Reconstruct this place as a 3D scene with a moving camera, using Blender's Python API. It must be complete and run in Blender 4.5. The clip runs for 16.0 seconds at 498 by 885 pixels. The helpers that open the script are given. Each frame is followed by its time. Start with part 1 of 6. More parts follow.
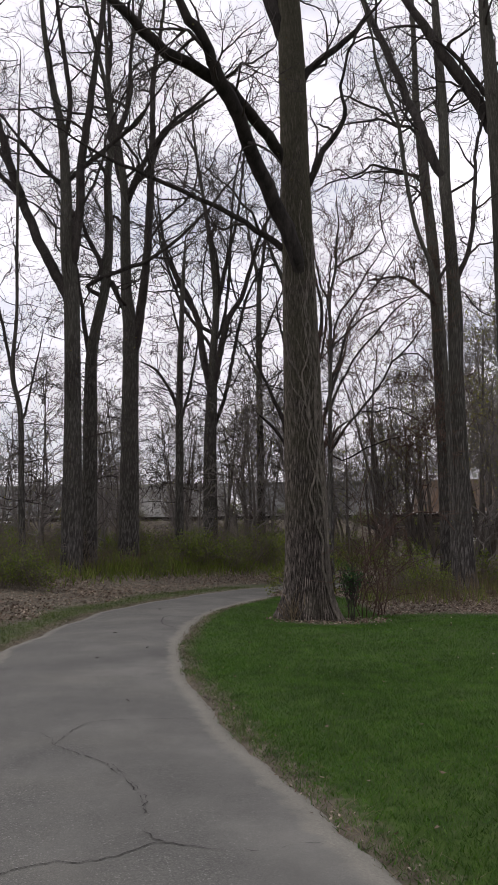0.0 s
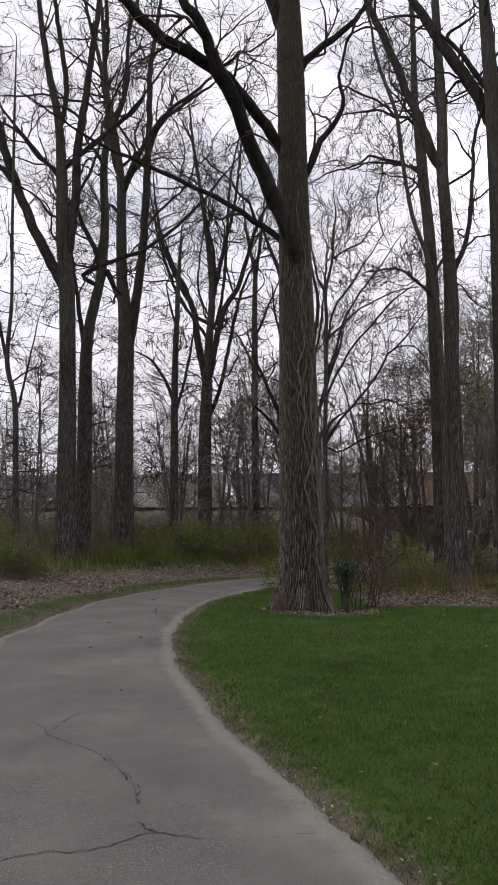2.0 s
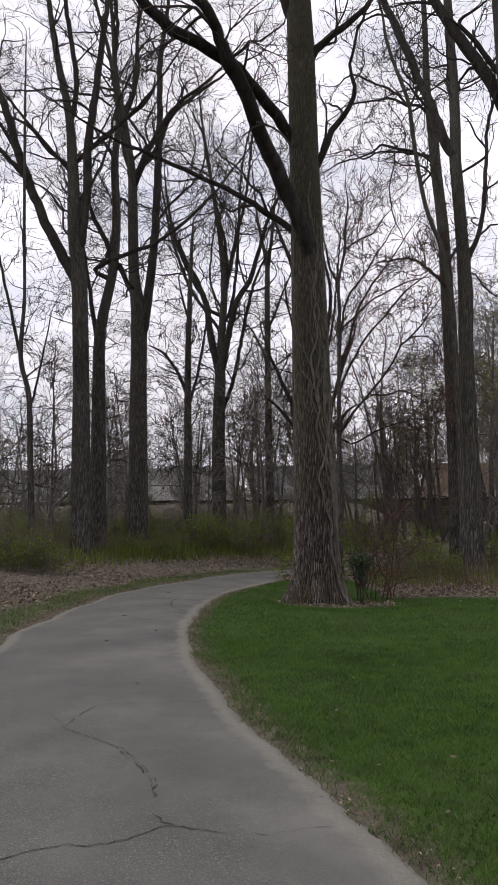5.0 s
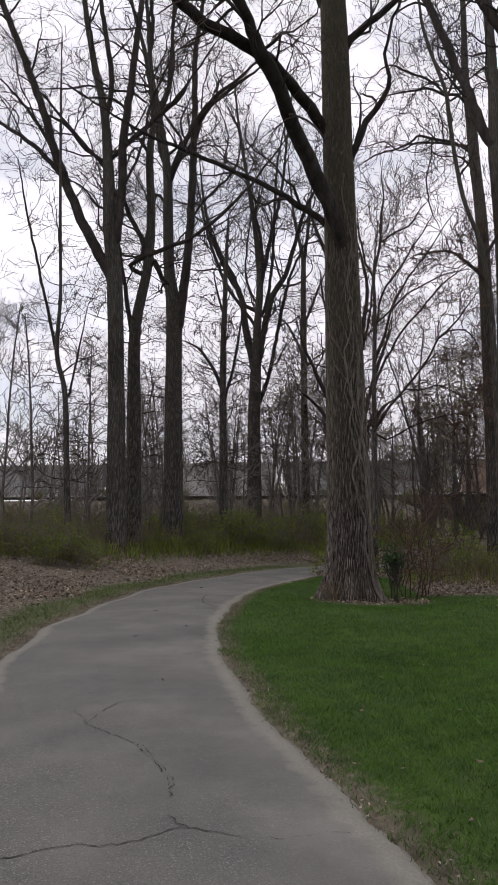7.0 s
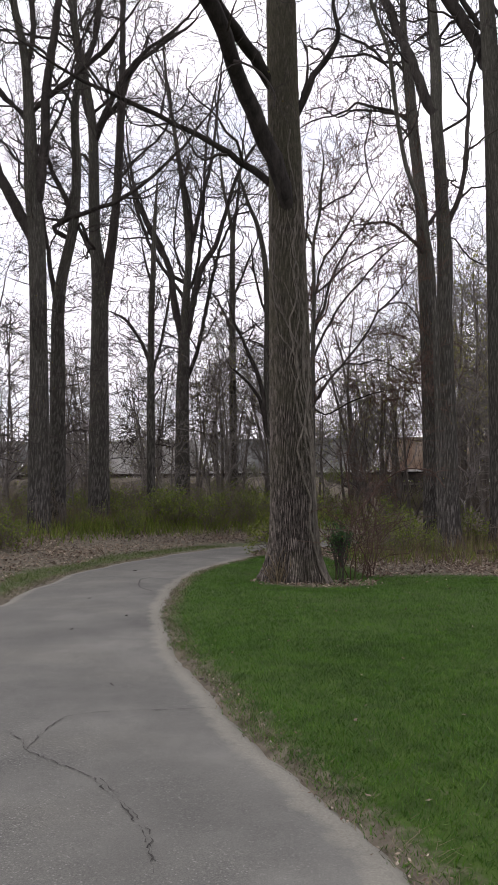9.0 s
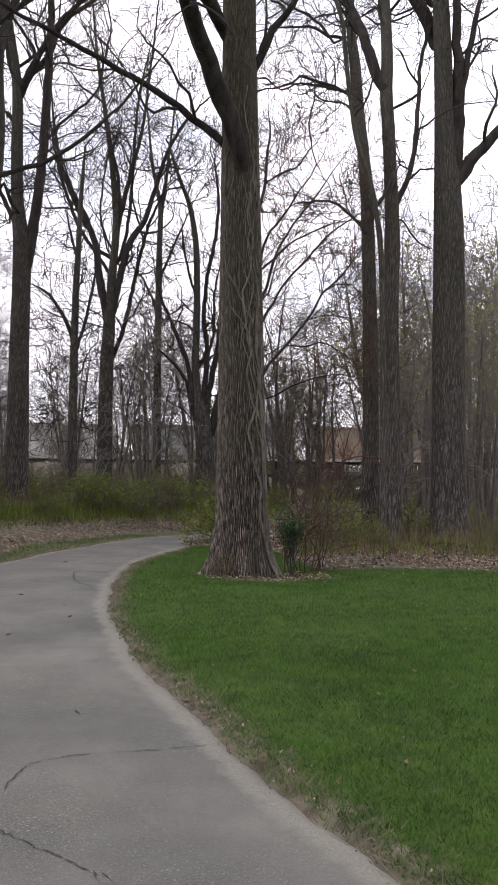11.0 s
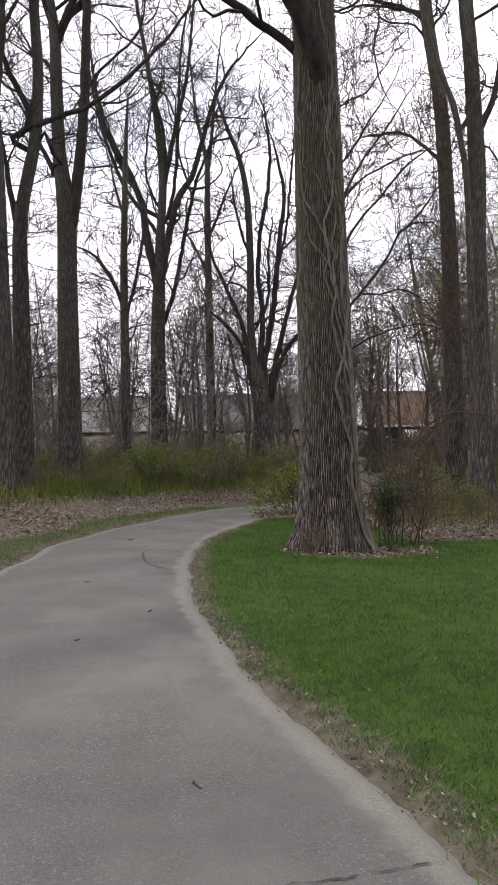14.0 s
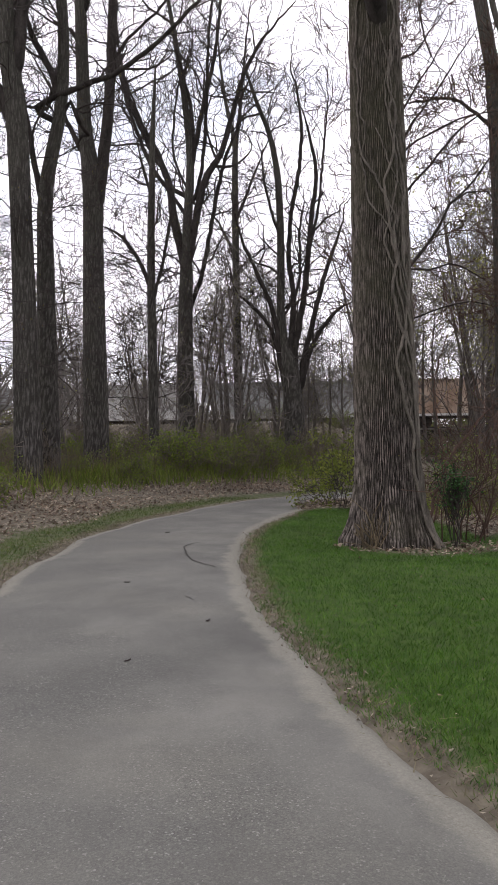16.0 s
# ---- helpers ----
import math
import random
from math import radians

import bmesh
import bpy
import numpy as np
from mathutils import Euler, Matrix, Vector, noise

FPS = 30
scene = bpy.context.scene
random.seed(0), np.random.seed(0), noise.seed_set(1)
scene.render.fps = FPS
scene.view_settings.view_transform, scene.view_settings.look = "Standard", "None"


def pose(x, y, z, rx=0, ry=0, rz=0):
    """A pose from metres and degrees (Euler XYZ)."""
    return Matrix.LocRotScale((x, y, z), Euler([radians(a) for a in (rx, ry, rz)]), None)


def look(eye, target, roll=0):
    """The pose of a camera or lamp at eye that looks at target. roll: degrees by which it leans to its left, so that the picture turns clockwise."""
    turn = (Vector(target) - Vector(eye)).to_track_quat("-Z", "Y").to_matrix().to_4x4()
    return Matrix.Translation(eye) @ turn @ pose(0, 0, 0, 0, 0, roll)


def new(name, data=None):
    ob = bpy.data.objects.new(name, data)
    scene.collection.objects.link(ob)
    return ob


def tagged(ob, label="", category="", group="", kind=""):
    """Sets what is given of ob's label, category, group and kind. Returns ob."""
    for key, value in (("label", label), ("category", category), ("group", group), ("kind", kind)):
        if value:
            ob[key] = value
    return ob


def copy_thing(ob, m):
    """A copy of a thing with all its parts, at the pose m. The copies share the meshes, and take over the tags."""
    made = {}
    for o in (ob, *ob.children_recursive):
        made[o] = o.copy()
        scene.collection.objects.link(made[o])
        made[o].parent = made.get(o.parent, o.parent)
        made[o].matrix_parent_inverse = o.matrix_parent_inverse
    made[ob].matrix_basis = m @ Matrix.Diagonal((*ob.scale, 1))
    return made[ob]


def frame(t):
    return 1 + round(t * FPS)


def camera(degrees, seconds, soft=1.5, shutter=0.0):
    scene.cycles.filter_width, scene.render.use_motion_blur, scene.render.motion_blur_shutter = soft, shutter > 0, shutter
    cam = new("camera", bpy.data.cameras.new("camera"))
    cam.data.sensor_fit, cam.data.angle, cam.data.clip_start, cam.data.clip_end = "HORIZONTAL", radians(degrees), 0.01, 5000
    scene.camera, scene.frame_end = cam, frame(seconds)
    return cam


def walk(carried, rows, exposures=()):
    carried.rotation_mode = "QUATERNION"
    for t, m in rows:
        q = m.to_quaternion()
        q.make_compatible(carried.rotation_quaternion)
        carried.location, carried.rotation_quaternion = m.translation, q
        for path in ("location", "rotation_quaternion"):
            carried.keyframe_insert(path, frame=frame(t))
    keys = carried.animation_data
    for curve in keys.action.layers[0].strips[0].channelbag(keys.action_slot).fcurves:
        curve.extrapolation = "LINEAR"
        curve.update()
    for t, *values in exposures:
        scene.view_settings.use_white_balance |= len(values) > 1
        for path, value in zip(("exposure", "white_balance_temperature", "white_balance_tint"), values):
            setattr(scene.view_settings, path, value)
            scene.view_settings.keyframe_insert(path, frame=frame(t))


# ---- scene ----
cam = camera(36.0, 16.0)
PATH = [
    (0, (1.983, -0.03, 1.591), (1.76, 1.941, 1.849), -0.4),
    (0.5, (1.982, -0.016, 1.59), (1.767, 1.955, 1.853), -0.5),
    (1, (1.968, -0.003, 1.585), (1.762, 1.969, 1.841), 0.0),
    (1.5, (1.964, 0.002, 1.585), (1.755, 1.975, 1.832), 0.3),
    (2, (1.975, -0.008, 1.591), (1.765, 1.967, 1.826), -0.0),
    (2.5, (1.976, -0.01, 1.596), (1.752, 1.964, 1.826), -0.0),
    (3, (1.977, -0.009, 1.594), (1.749, 1.965, 1.815), -0.1),
    (3.5, (1.975, -0.005, 1.588), (1.733, 1.968, 1.809), -0.3),
    (4, (1.968, 0.012, 1.586), (1.73, 1.986, 1.804), -0.3),
    (6.5, (2.031, 0.047, 1.601), (1.724, 2.012, 1.812), -0.5),
    (7, (2.072, 0.14, 1.597), (1.729, 2.099, 1.802), -0.1),
    (7.5, (1.964, 0.293, 1.581), (1.668, 2.259, 1.797), -0.1),
    (8, (1.796, 0.493, 1.575), (1.551, 2.467, 1.783), -1.1),
    (8.5, (1.677, 0.821, 1.584), (1.465, 2.8, 1.778), -0.5),
    (9, (1.516, 1.134, 1.6), (1.377, 3.123, 1.748), -0.3),
    (9.5, (1.332, 1.44, 1.601), (1.284, 3.437, 1.714), -0.2),
    (12, (0.53, 3.01, 1.544), (0.631, 5.004, 1.672), 0.8),
    (12.5, (0.44, 3.363, 1.547), (0.526, 5.357, 1.683), 0.6),
    (13, (0.334, 3.695, 1.51), (0.459, 5.686, 1.656), -0.4),
    (13.5, (0.269, 3.999, 1.486), (0.281, 5.994, 1.625), -1.4),
    (14, (0.192, 4.331, 1.45), (0.156, 6.331, 1.493), -1.0),
    (14.5, (0.079, 4.627, 1.433), (0.039, 6.626, 1.487), -1.1),
    (15, (-0.015, 4.931, 1.452), (-0.126, 6.928, 1.48), -0.7),
    (15.5, (-0.166, 5.226, 1.379), (-0.255, 7.223, 1.406), -0.7),
    (16, (-0.293, 5.527, 1.381), (-0.381, 7.524, 1.399), -0.8),
]
walk(cam, [(t, look(eye, target, roll)) for t, eye, target, roll in PATH],
     exposures=[(0, -0.44), (7, -0.45), (8, -0.35), (9, -0.02), (9.5, 0.13), (12, 0.15), (13.5, 0.18), (14.5, 0.28), (15, 0.2), (15.5, 0.17), (16, 0.12)])

# ---- light ----
world = bpy.data.worlds.new("world")
scene.world = world
world.use_nodes = True
wn, wl = world.node_tree.nodes, world.node_tree.links
wn.clear()
w_out = wn.new("ShaderNodeOutputWorld")
w_mix = wn.new("ShaderNodeMixShader")
w_sky = wn.new("ShaderNodeTexSky")
w_sky.sky_type = "NISHITA"
w_sky.sun_disc = False
w_sky.sun_elevation, w_sky.sun_rotation = radians(55), radians(239)
w_b1, w_b2 = wn.new("ShaderNodeBackground"), wn.new("ShaderNodeBackground")
w_b1.inputs["Strength"].default_value = 0.15
w_b2.inputs["Color"].default_value = (0.985, 0.945, 1.03, 1)
w_co, w_map = wn.new("ShaderNodeTexCoord"), wn.new("ShaderNodeMapping")
w_map.inputs["Scale"].default_value = (1.6, 1.6, 5.0)
w_noise, w_ramp = wn.new("ShaderNodeTexNoise"), wn.new("ShaderNodeValToRGB")
w_noise.inputs["Scale"].default_value = 2.2
w_noise.inputs["Detail"].default_value = 6
w_ramp.color_ramp.elements[0].position, w_ramp.color_ramp.elements[1].position = 0.36, 0.52
w_ramp.color_ramp.elements[0].color = (0.6, 0.6, 0.6, 1)
wl.new(w_co.outputs["Generated"], w_map.inputs["Vector"])
wl.new(w_map.outputs["Vector"], w_noise.inputs["Vector"])
wl.new(w_noise.outputs["Fac"], w_ramp.inputs["Fac"])
wl.new(w_ramp.outputs["Color"], w_mix.inputs["Fac"])
wl.new(w_sky.outputs["Color"], w_b1.inputs["Color"])
w_sep, w_gain = wn.new("ShaderNodeSeparateXYZ"), wn.new("ShaderNodeMapRange")
w_gain.inputs["From Min"].default_value, w_gain.inputs["From Max"].default_value = -0.6, 0.8
w_gain.inputs["To Min"].default_value, w_gain.inputs["To Max"].default_value = 1.05, 1.6
wl.new(w_co.outputs["Generated"], w_sep.inputs["Vector"])
wl.new(w_sep.outputs["Y"], w_gain.inputs["Value"])
wl.new(w_gain.outputs["Result"], w_b2.inputs["Strength"])
wl.new(w_b1.outputs["Background"], w_mix.inputs[1])
wl.new(w_b2.outputs["Background"], w_mix.inputs[2])
wl.new(w_mix.outputs["Shader"], w_out.inputs["Surface"])

sun_data = bpy.data.lights.new("sun", "SUN")
sun_data.energy, sun_data.angle, sun_data.color = 0.8, radians(20), (1.0, 0.96, 0.9)
sun = new("sun", sun_data)
sun.matrix_world = look((-20, -12, 34), (0, 0, 0))


# ---- materials ----
def shader(name, rough=0.85, metal=0.0, spec=0.3):
    m = bpy.data.materials.new(name)
    m.use_nodes = True
    nt = m.node_tree
    b = nt.nodes["Principled BSDF"]
    b.inputs["Roughness"].default_value = rough
    b.inputs["Metallic"].default_value = metal
    b.inputs["Specular IOR Level"].default_value = spec
    return m, nt, b


def coords(nt, scale=(1, 1, 1), kind="Object"):
    c, mp = nt.nodes.new("ShaderNodeTexCoord"), nt.nodes.new("ShaderNodeMapping")
    mp.inputs["Scale"].default_value = scale
    nt.links.new(c.outputs[kind], mp.inputs["Vector"])
    return mp.outputs["Vector"]


def noise_node(nt, vec, scale, detail=4, rough=0.55):
    n = nt.nodes.new("ShaderNodeTexNoise")
    n.inputs["Scale"].default_value, n.inputs["Detail"].default_value = scale, detail
    n.inputs["Roughness"].default_value = rough
    nt.links.new(vec, n.inputs["Vector"])
    return n.outputs["Fac"]


def ramp(nt, fac, stops):
    r = nt.nodes.new("ShaderNodeValToRGB")
    e = r.color_ramp.elements
    while len(e) < len(stops):
        e.new(0.5)
    for el, (p, c) in zip(e, stops):
        el.position, el.color = p, (*c, 1)
    nt.links.new(fac, r.inputs["Fac"])
    return r.outputs["Color"]


def mix(nt, a, b, fac, mode="MIX"):
    m = nt.nodes.new("ShaderNodeMix")
    m.data_type, m.blend_type = "RGBA", mode
    for v, s in ((fac, 0), (a, 6), (b, 7)):
        if isinstance(v, (int, float)):
            m.inputs[s].default_value = v
        elif isinstance(v, tuple):
            m.inputs[s].default_value = (*v, 1)
        else:
            nt.links.new(v, m.inputs[s])
    return m.outputs[2]


def bump(nt, b, height, strength, dist=0.02):
    n = nt.nodes.new("ShaderNodeBump")
    n.inputs["Strength"].default_value, n.inputs["Distance"].default_value = strength, dist
    nt.links.new(height, n.inputs["Height"])
    nt.links.new(n.outputs["Normal"], b.inputs["Normal"])


def plain(name, c1, c2, scale=3.0, rough=0.85, metal=0.0, stretch=(1, 1, 1), bumpy=0.3, dist=0.01, fine=6.0, spec=0.3):
    """Two colours mixed by noise at two sizes, with fine relief."""
    m, nt, b = shader(name, rough, metal, spec)
    v = coords(nt, stretch)
    big, small = noise_node(nt, v, scale, 3), noise_node(nt, v, scale * fine, 5, 0.65)
    col = ramp(nt, big, [(0.32, c1), (0.68, c2)])
    col = mix(nt, col, ramp(nt, small, [(0.3, (0.55, 0.55, 0.55)), (0.75, (1.3, 1.3, 1.3))]), 0.7, "MULTIPLY")
    nt.links.new(col, b.inputs["Base Color"])
    bump(nt, b, small, bumpy, dist)
    return m


def leafy(name, c1, c2, c3, rough=0.6, trans=0.25):
    """Leaves or blades: each island its own shade, with some light passing through."""
    m, nt, b = shader(name, rough, 0, 0.3)
    g = nt.nodes.new("ShaderNodeNewGeometry")
    col = ramp(nt, g.outputs["Random Per Island"], [(0.0, c1), (0.55, c2), (1.0, c3)])
    v = coords(nt)
    col = mix(nt, col, ramp(nt, noise_node(nt, v, 0.8, 6, 0.65), [(0.3, (0.5, 0.52, 0.48)), (0.7, (1.3, 1.28, 1.15))]), 0.8, "MULTIPLY")
    col = mix(nt, col, ramp(nt, noise_node(nt, v, 3.6, 5, 0.6), [(0.36, (0.55, 0.58, 0.55)), (0.66, (1.3, 1.25, 1.2))]), 0.75, "MULTIPLY")
    nt.links.new(col, b.inputs["Base Color"])
    t = nt.nodes.new("ShaderNodeBsdfTranslucent")
    nt.links.new(col, t.inputs["Color"])
    mx = nt.nodes.new("ShaderNodeMixShader")
    mx.inputs["Fac"].default_value = trans
    nt.links.new(b.outputs["BSDF"], mx.inputs[1])
    nt.links.new(t.outputs["BSDF"], mx.inputs[2])
    nt.links.new(mx.outputs["Shader"], nt.nodes["Material Output"].inputs["Surface"])
    return m


def bark_material(name, dark, light, moss, moss_amount=0.4, scale=1.0):
    m, nt, b = shader(name, 0.95, 0, 0.15)
    v = coords(nt, (10 * scale, 10 * scale, 2.2 * scale))
    ridges = noise_node(nt, v, 2.2, 6, 0.6)
    v2 = coords(nt)
    col = ramp(nt, ridges, [(0.34, dark), (0.62, light)])
    # furrows coloured darker: grime, and the shade inside them painted in
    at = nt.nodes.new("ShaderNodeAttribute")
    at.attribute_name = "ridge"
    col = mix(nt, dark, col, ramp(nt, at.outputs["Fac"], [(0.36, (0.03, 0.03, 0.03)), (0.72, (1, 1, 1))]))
    high = nt.nodes.new("ShaderNodeSeparateXYZ")
    nt.links.new(v2, high.inputs["Vector"])
    climb = nt.nodes.new("ShaderNodeMath")
    climb.operation = "MULTIPLY_ADD"
    nt.links.new(high.outputs["Z"], climb.inputs[0])
    climb.inputs[1].default_value = 0.025
    nt.links.new(noise_node(nt, v2, 0.9, 5, 0.6), climb.inputs[2])
    patch = ramp(nt, climb.outputs[0], [(0.48, (0, 0, 0)), (0.78, (moss_amount,) * 3)])
    col = mix(nt, col, moss, patch)
    col = mix(nt, col, ramp(nt, noise_node(nt, v2, 30, 4), [(0.3, (0.7, 0.7, 0.7)), (0.7, (1.25, 1.25, 1.25))]), 0.7, "MULTIPLY")
    nt.links.new(col, b.inputs["Base Color"])
    bump(nt, b, ridges, 0.8, 0.03)
    return m


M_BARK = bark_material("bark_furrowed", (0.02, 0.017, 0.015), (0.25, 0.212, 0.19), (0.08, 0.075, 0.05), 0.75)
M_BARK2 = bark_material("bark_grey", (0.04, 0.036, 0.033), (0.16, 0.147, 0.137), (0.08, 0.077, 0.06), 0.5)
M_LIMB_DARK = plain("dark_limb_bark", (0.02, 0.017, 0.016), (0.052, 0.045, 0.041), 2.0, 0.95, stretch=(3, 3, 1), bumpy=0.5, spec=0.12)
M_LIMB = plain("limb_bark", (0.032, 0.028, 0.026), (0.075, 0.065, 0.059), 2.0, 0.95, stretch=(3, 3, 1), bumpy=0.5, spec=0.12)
M_TWIG = plain("twig", (0.046, 0.039, 0.037), (0.085, 0.071, 0.065), 1.5, 0.9, bumpy=0.1, spec=0.12)
M_TWIG_RED = plain("twig_reddish", (0.065, 0.042, 0.034), (0.14, 0.092, 0.074), 1.5, 0.9, bumpy=0.1, spec=0.12)
# grey far twigs, made paler: air haze and sky glare put into the colour
M_TWIG_HAZED = plain("hazed_far_twig", (0.155, 0.138, 0.13), (0.26, 0.232, 0.216), 1.5, 0.9, bumpy=0.1, spec=0.12)
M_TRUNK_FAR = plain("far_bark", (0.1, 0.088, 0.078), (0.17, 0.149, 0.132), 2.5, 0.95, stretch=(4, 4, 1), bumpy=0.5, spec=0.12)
M_BRUSH = plain("brush_stem", (0.11, 0.09, 0.074), (0.21, 0.175, 0.145), 1.5, 0.9, bumpy=0.1, spec=0.15)
M_VINE = plain("vine_bark", (0.085, 0.074, 0.062), (0.19, 0.165, 0.138), 5, 0.9, stretch=(2, 2, 1), bumpy=0.4)
M_BUD = leafy("bud_leaf", (0.10, 0.07, 0.035), (0.15, 0.13, 0.04), (0.2, 0.2, 0.05), 0.6, 0.4)
M_GREEN = leafy("spring_leaf", (0.112, 0.155, 0.028), (0.175, 0.23, 0.045), (0.25, 0.3, 0.066), 0.6, 0.4)
M_DARKGREEN = leafy("evergreen_leaf", (0.035, 0.08, 0.025), (0.05, 0.12, 0.04), (0.08, 0.16, 0.06), 0.6, 0.3)
M_GRASS = leafy("grass_blade", (0.034, 0.096, 0.009), (0.059, 0.143, 0.014), (0.115, 0.205, 0.032), 0.55, 0.3)
M_VERGE = leafy("verge_blade", (0.055, 0.085, 0.016), (0.075, 0.122, 0.02), (0.13, 0.135, 0.05), 0.7, 0.25)
M_DRYGRASS = leafy("dry_grass_blade", (0.12, 0.102, 0.07), (0.23, 0.2, 0.145), (0.08, 0.095, 0.035), 0.8, 0.2)
M_STALK = leafy("dead_stalk", (0.10, 0.07, 0.045), (0.16, 0.12, 0.08), (0.24, 0.19, 0.13), 0.85, 0.1)
M_LITTER = leafy("fallen_leaf", (0.1, 0.067, 0.053), (0.21, 0.157, 0.129), (0.44, 0.385, 0.335), 0.8, 0.15)


def ground_material():
    m, nt, b = shader("soil_and_grass", 0.95, 0, 0.2)
    v = coords(nt)
    soil = ramp(nt, noise_node(nt, v, 7, 6), [(0.3, (0.07, 0.058, 0.044)), (0.7, (0.19, 0.165, 0.125))])
    green = ramp(nt, noise_node(nt, v, 5, 6), [(0.3, (0.026, 0.049, 0.008)), (0.7, (0.056, 0.097, 0.015))])
    at = nt.nodes.new("ShaderNodeAttribute")
    at.attribute_name = "turf"
    wob = nt.nodes.new("ShaderNodeMath")
    wob.operation = "MULTIPLY_ADD"
    nt.links.new(noise_node(nt, v, 9, 5, 0.7), wob.inputs[0])
    wob.inputs[1].default_value = 0.9
    nt.links.new(at.outputs["Fac"], wob.inputs[2])
    f = ramp(nt, wob.outputs[0], [(0.72, (0, 0, 0)), (1.05, (1, 1, 1))])
    nt.links.new(mix(nt, soil, green, f), b.inputs["Base Color"])
    bump(nt, b, noise_node(nt, v, 40, 5, 0.7), 0.6, 0.02)
    return m


def asphalt_material():
    m, nt, b = shader("worn_asphalt", 0.88, 0, 0.25)
    v = coords(nt)
    base = ramp(nt, noise_node(nt, coords(nt, (1.0, 0.8, 1)), 0.9, 6, 0.62), [(0.33, (0.105, 0.102, 0.092)), (0.67, (0.182, 0.178, 0.159))])
    # stretches where the fines are worn off and the aggregate lies bare, more on the outer side of the bend
    side = nt.nodes.new("ShaderNodeAttribute")
    side.attribute_name = "across"
    lie = nt.nodes.new("ShaderNodeMath")
    lie.operation = "MULTIPLY_ADD"
    nt.links.new(side.outputs["Fac"], lie.inputs[0])
    lie.inputs[1].default_value = 0.3
    nt.links.new(noise_node(nt, coords(nt, (1.2, 0.8, 1)), 1.0, 6, 0.65), lie.inputs[2])
    bare = ramp(nt, lie.outputs[0], [(0.48, (0.08, 0.08, 0.08)), (0.8, (0.85, 0.85, 0.85))])
    cell = nt.nodes.new("ShaderNodeTexVoronoi")
    cell.inputs["Scale"].default_value = 130
    nt.links.new(v, cell.inputs["Vector"])
    sep = nt.nodes.new("ShaderNodeSeparateColor")
    nt.links.new(cell.outputs["Color"], sep.inputs["Color"])
    stones = ramp(nt, sep.outputs[0], [(0.0, (0.086, 0.084, 0.076)), (0.4, (0.117, 0.115, 0.104)), (0.85, (0.15, 0.147, 0.132)), (0.955, (0.19, 0.186, 0.165)), (0.985, (0.28, 0.277, 0.255))])
    gaps = ramp(nt, cell.outputs["Distance"], [(0.3, (1, 1, 1)), (0.75, (0.78, 0.78, 0.78))])
    col = mix(nt, base, mix(nt, stones, gaps, 0.8, "MULTIPLY"), bare)
    # broad damp and dusty patches
    blot = noise_node(nt, coords(nt, (1.0, 1.4, 1)), 0.55, 5, 0.6)
    col = mix(nt, col, ramp(nt, blot, [(0.34, (0.84, 0.84, 0.85)), (0.5, (1, 1, 1)), (0.66, (1.14, 1.13, 1.1))]), 0.85, "MULTIPLY")
    at = nt.nodes.new("ShaderNodeAttribute")
    at.attribute_name = "edge"
    wob = nt.nodes.new("ShaderNodeMath")
    wob.operation = "MULTIPLY_ADD"
    nt.links.new(noise_node(nt, v, 3.5, 6, 0.75), wob.inputs[0])
    wob.inputs[1].default_value = 0.95
    nt.links.new(at.outputs["Fac"], wob.inputs[2])
    sand = ramp(nt, wob.outputs[0], [(0.74, (0, 0, 0)), (1.55, (0.6, 0.6, 0.6))])
    col = mix(nt, col, ramp(nt, noise_node(nt, v, 60, 4, 0.7), [(0.3, (0.18, 0.17, 0.138)), (0.7, (0.31, 0.294, 0.242))]), sand)
    fine = noise_node(nt, v, 140, 3, 0.7)
    col = mix(nt, col, ramp(nt, fine, [(0.3, (0.72, 0.72, 0.72)), (0.72, (1.22, 1.22, 1.22))]), 0.7, "MULTIPLY")
    nt.links.new(col, b.inputs["Base Color"])
    bump(nt, b, fine, 0.5, 0.006)
    return m


M_GROUND, M_ASPHALT = ground_material(), asphalt_material()
M_CRACK = plain("crack_filling", (0.026, 0.024, 0.022), (0.07, 0.065, 0.058), 20, 0.95)
M_BALLAST = plain("ballast_bank", (0.06, 0.05, 0.04), (0.13, 0.11, 0.09), 1.2, 0.95, bumpy=0.8, dist=0.05)
M_CONCRETE = plain("old_concrete", (0.10, 0.092, 0.08), (0.2, 0.185, 0.16), 0.8, 0.9)
M_STEEL_DARK = plain("weathered_steel", (0.03, 0.027, 0.025), (0.075, 0.065, 0.055), 1.0, 0.75)
M_CAR_GREY = plain("grey_car_paint", (0.28, 0.285, 0.28), (0.4, 0.405, 0.4), 0.5, 0.7, stretch=(1, 1, 0.25))
M_CAR_PALE = plain("pale_car_paint", (0.42, 0.41, 0.39), (0.58, 0.57, 0.55), 0.5, 0.7, stretch=(1, 1, 0.25))
M_CAR_TAN = plain("tan_car_paint", (0.24, 0.15, 0.1), (0.44, 0.36, 0.29), 0.9, 0.75, stretch=(1, 1, 0.35))
M_YOUNG = leafy("young_leaf", (0.12, 0.15, 0.03), (0.18, 0.215, 0.04), (0.25, 0.275, 0.06), 0.6, 0.45)
M_CRUMB = plain("soil_crumb", (0.045, 0.038, 0.03), (0.15, 0.128, 0.1), 9, 0.95)
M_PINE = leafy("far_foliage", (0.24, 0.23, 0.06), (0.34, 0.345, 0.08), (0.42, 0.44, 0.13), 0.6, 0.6)


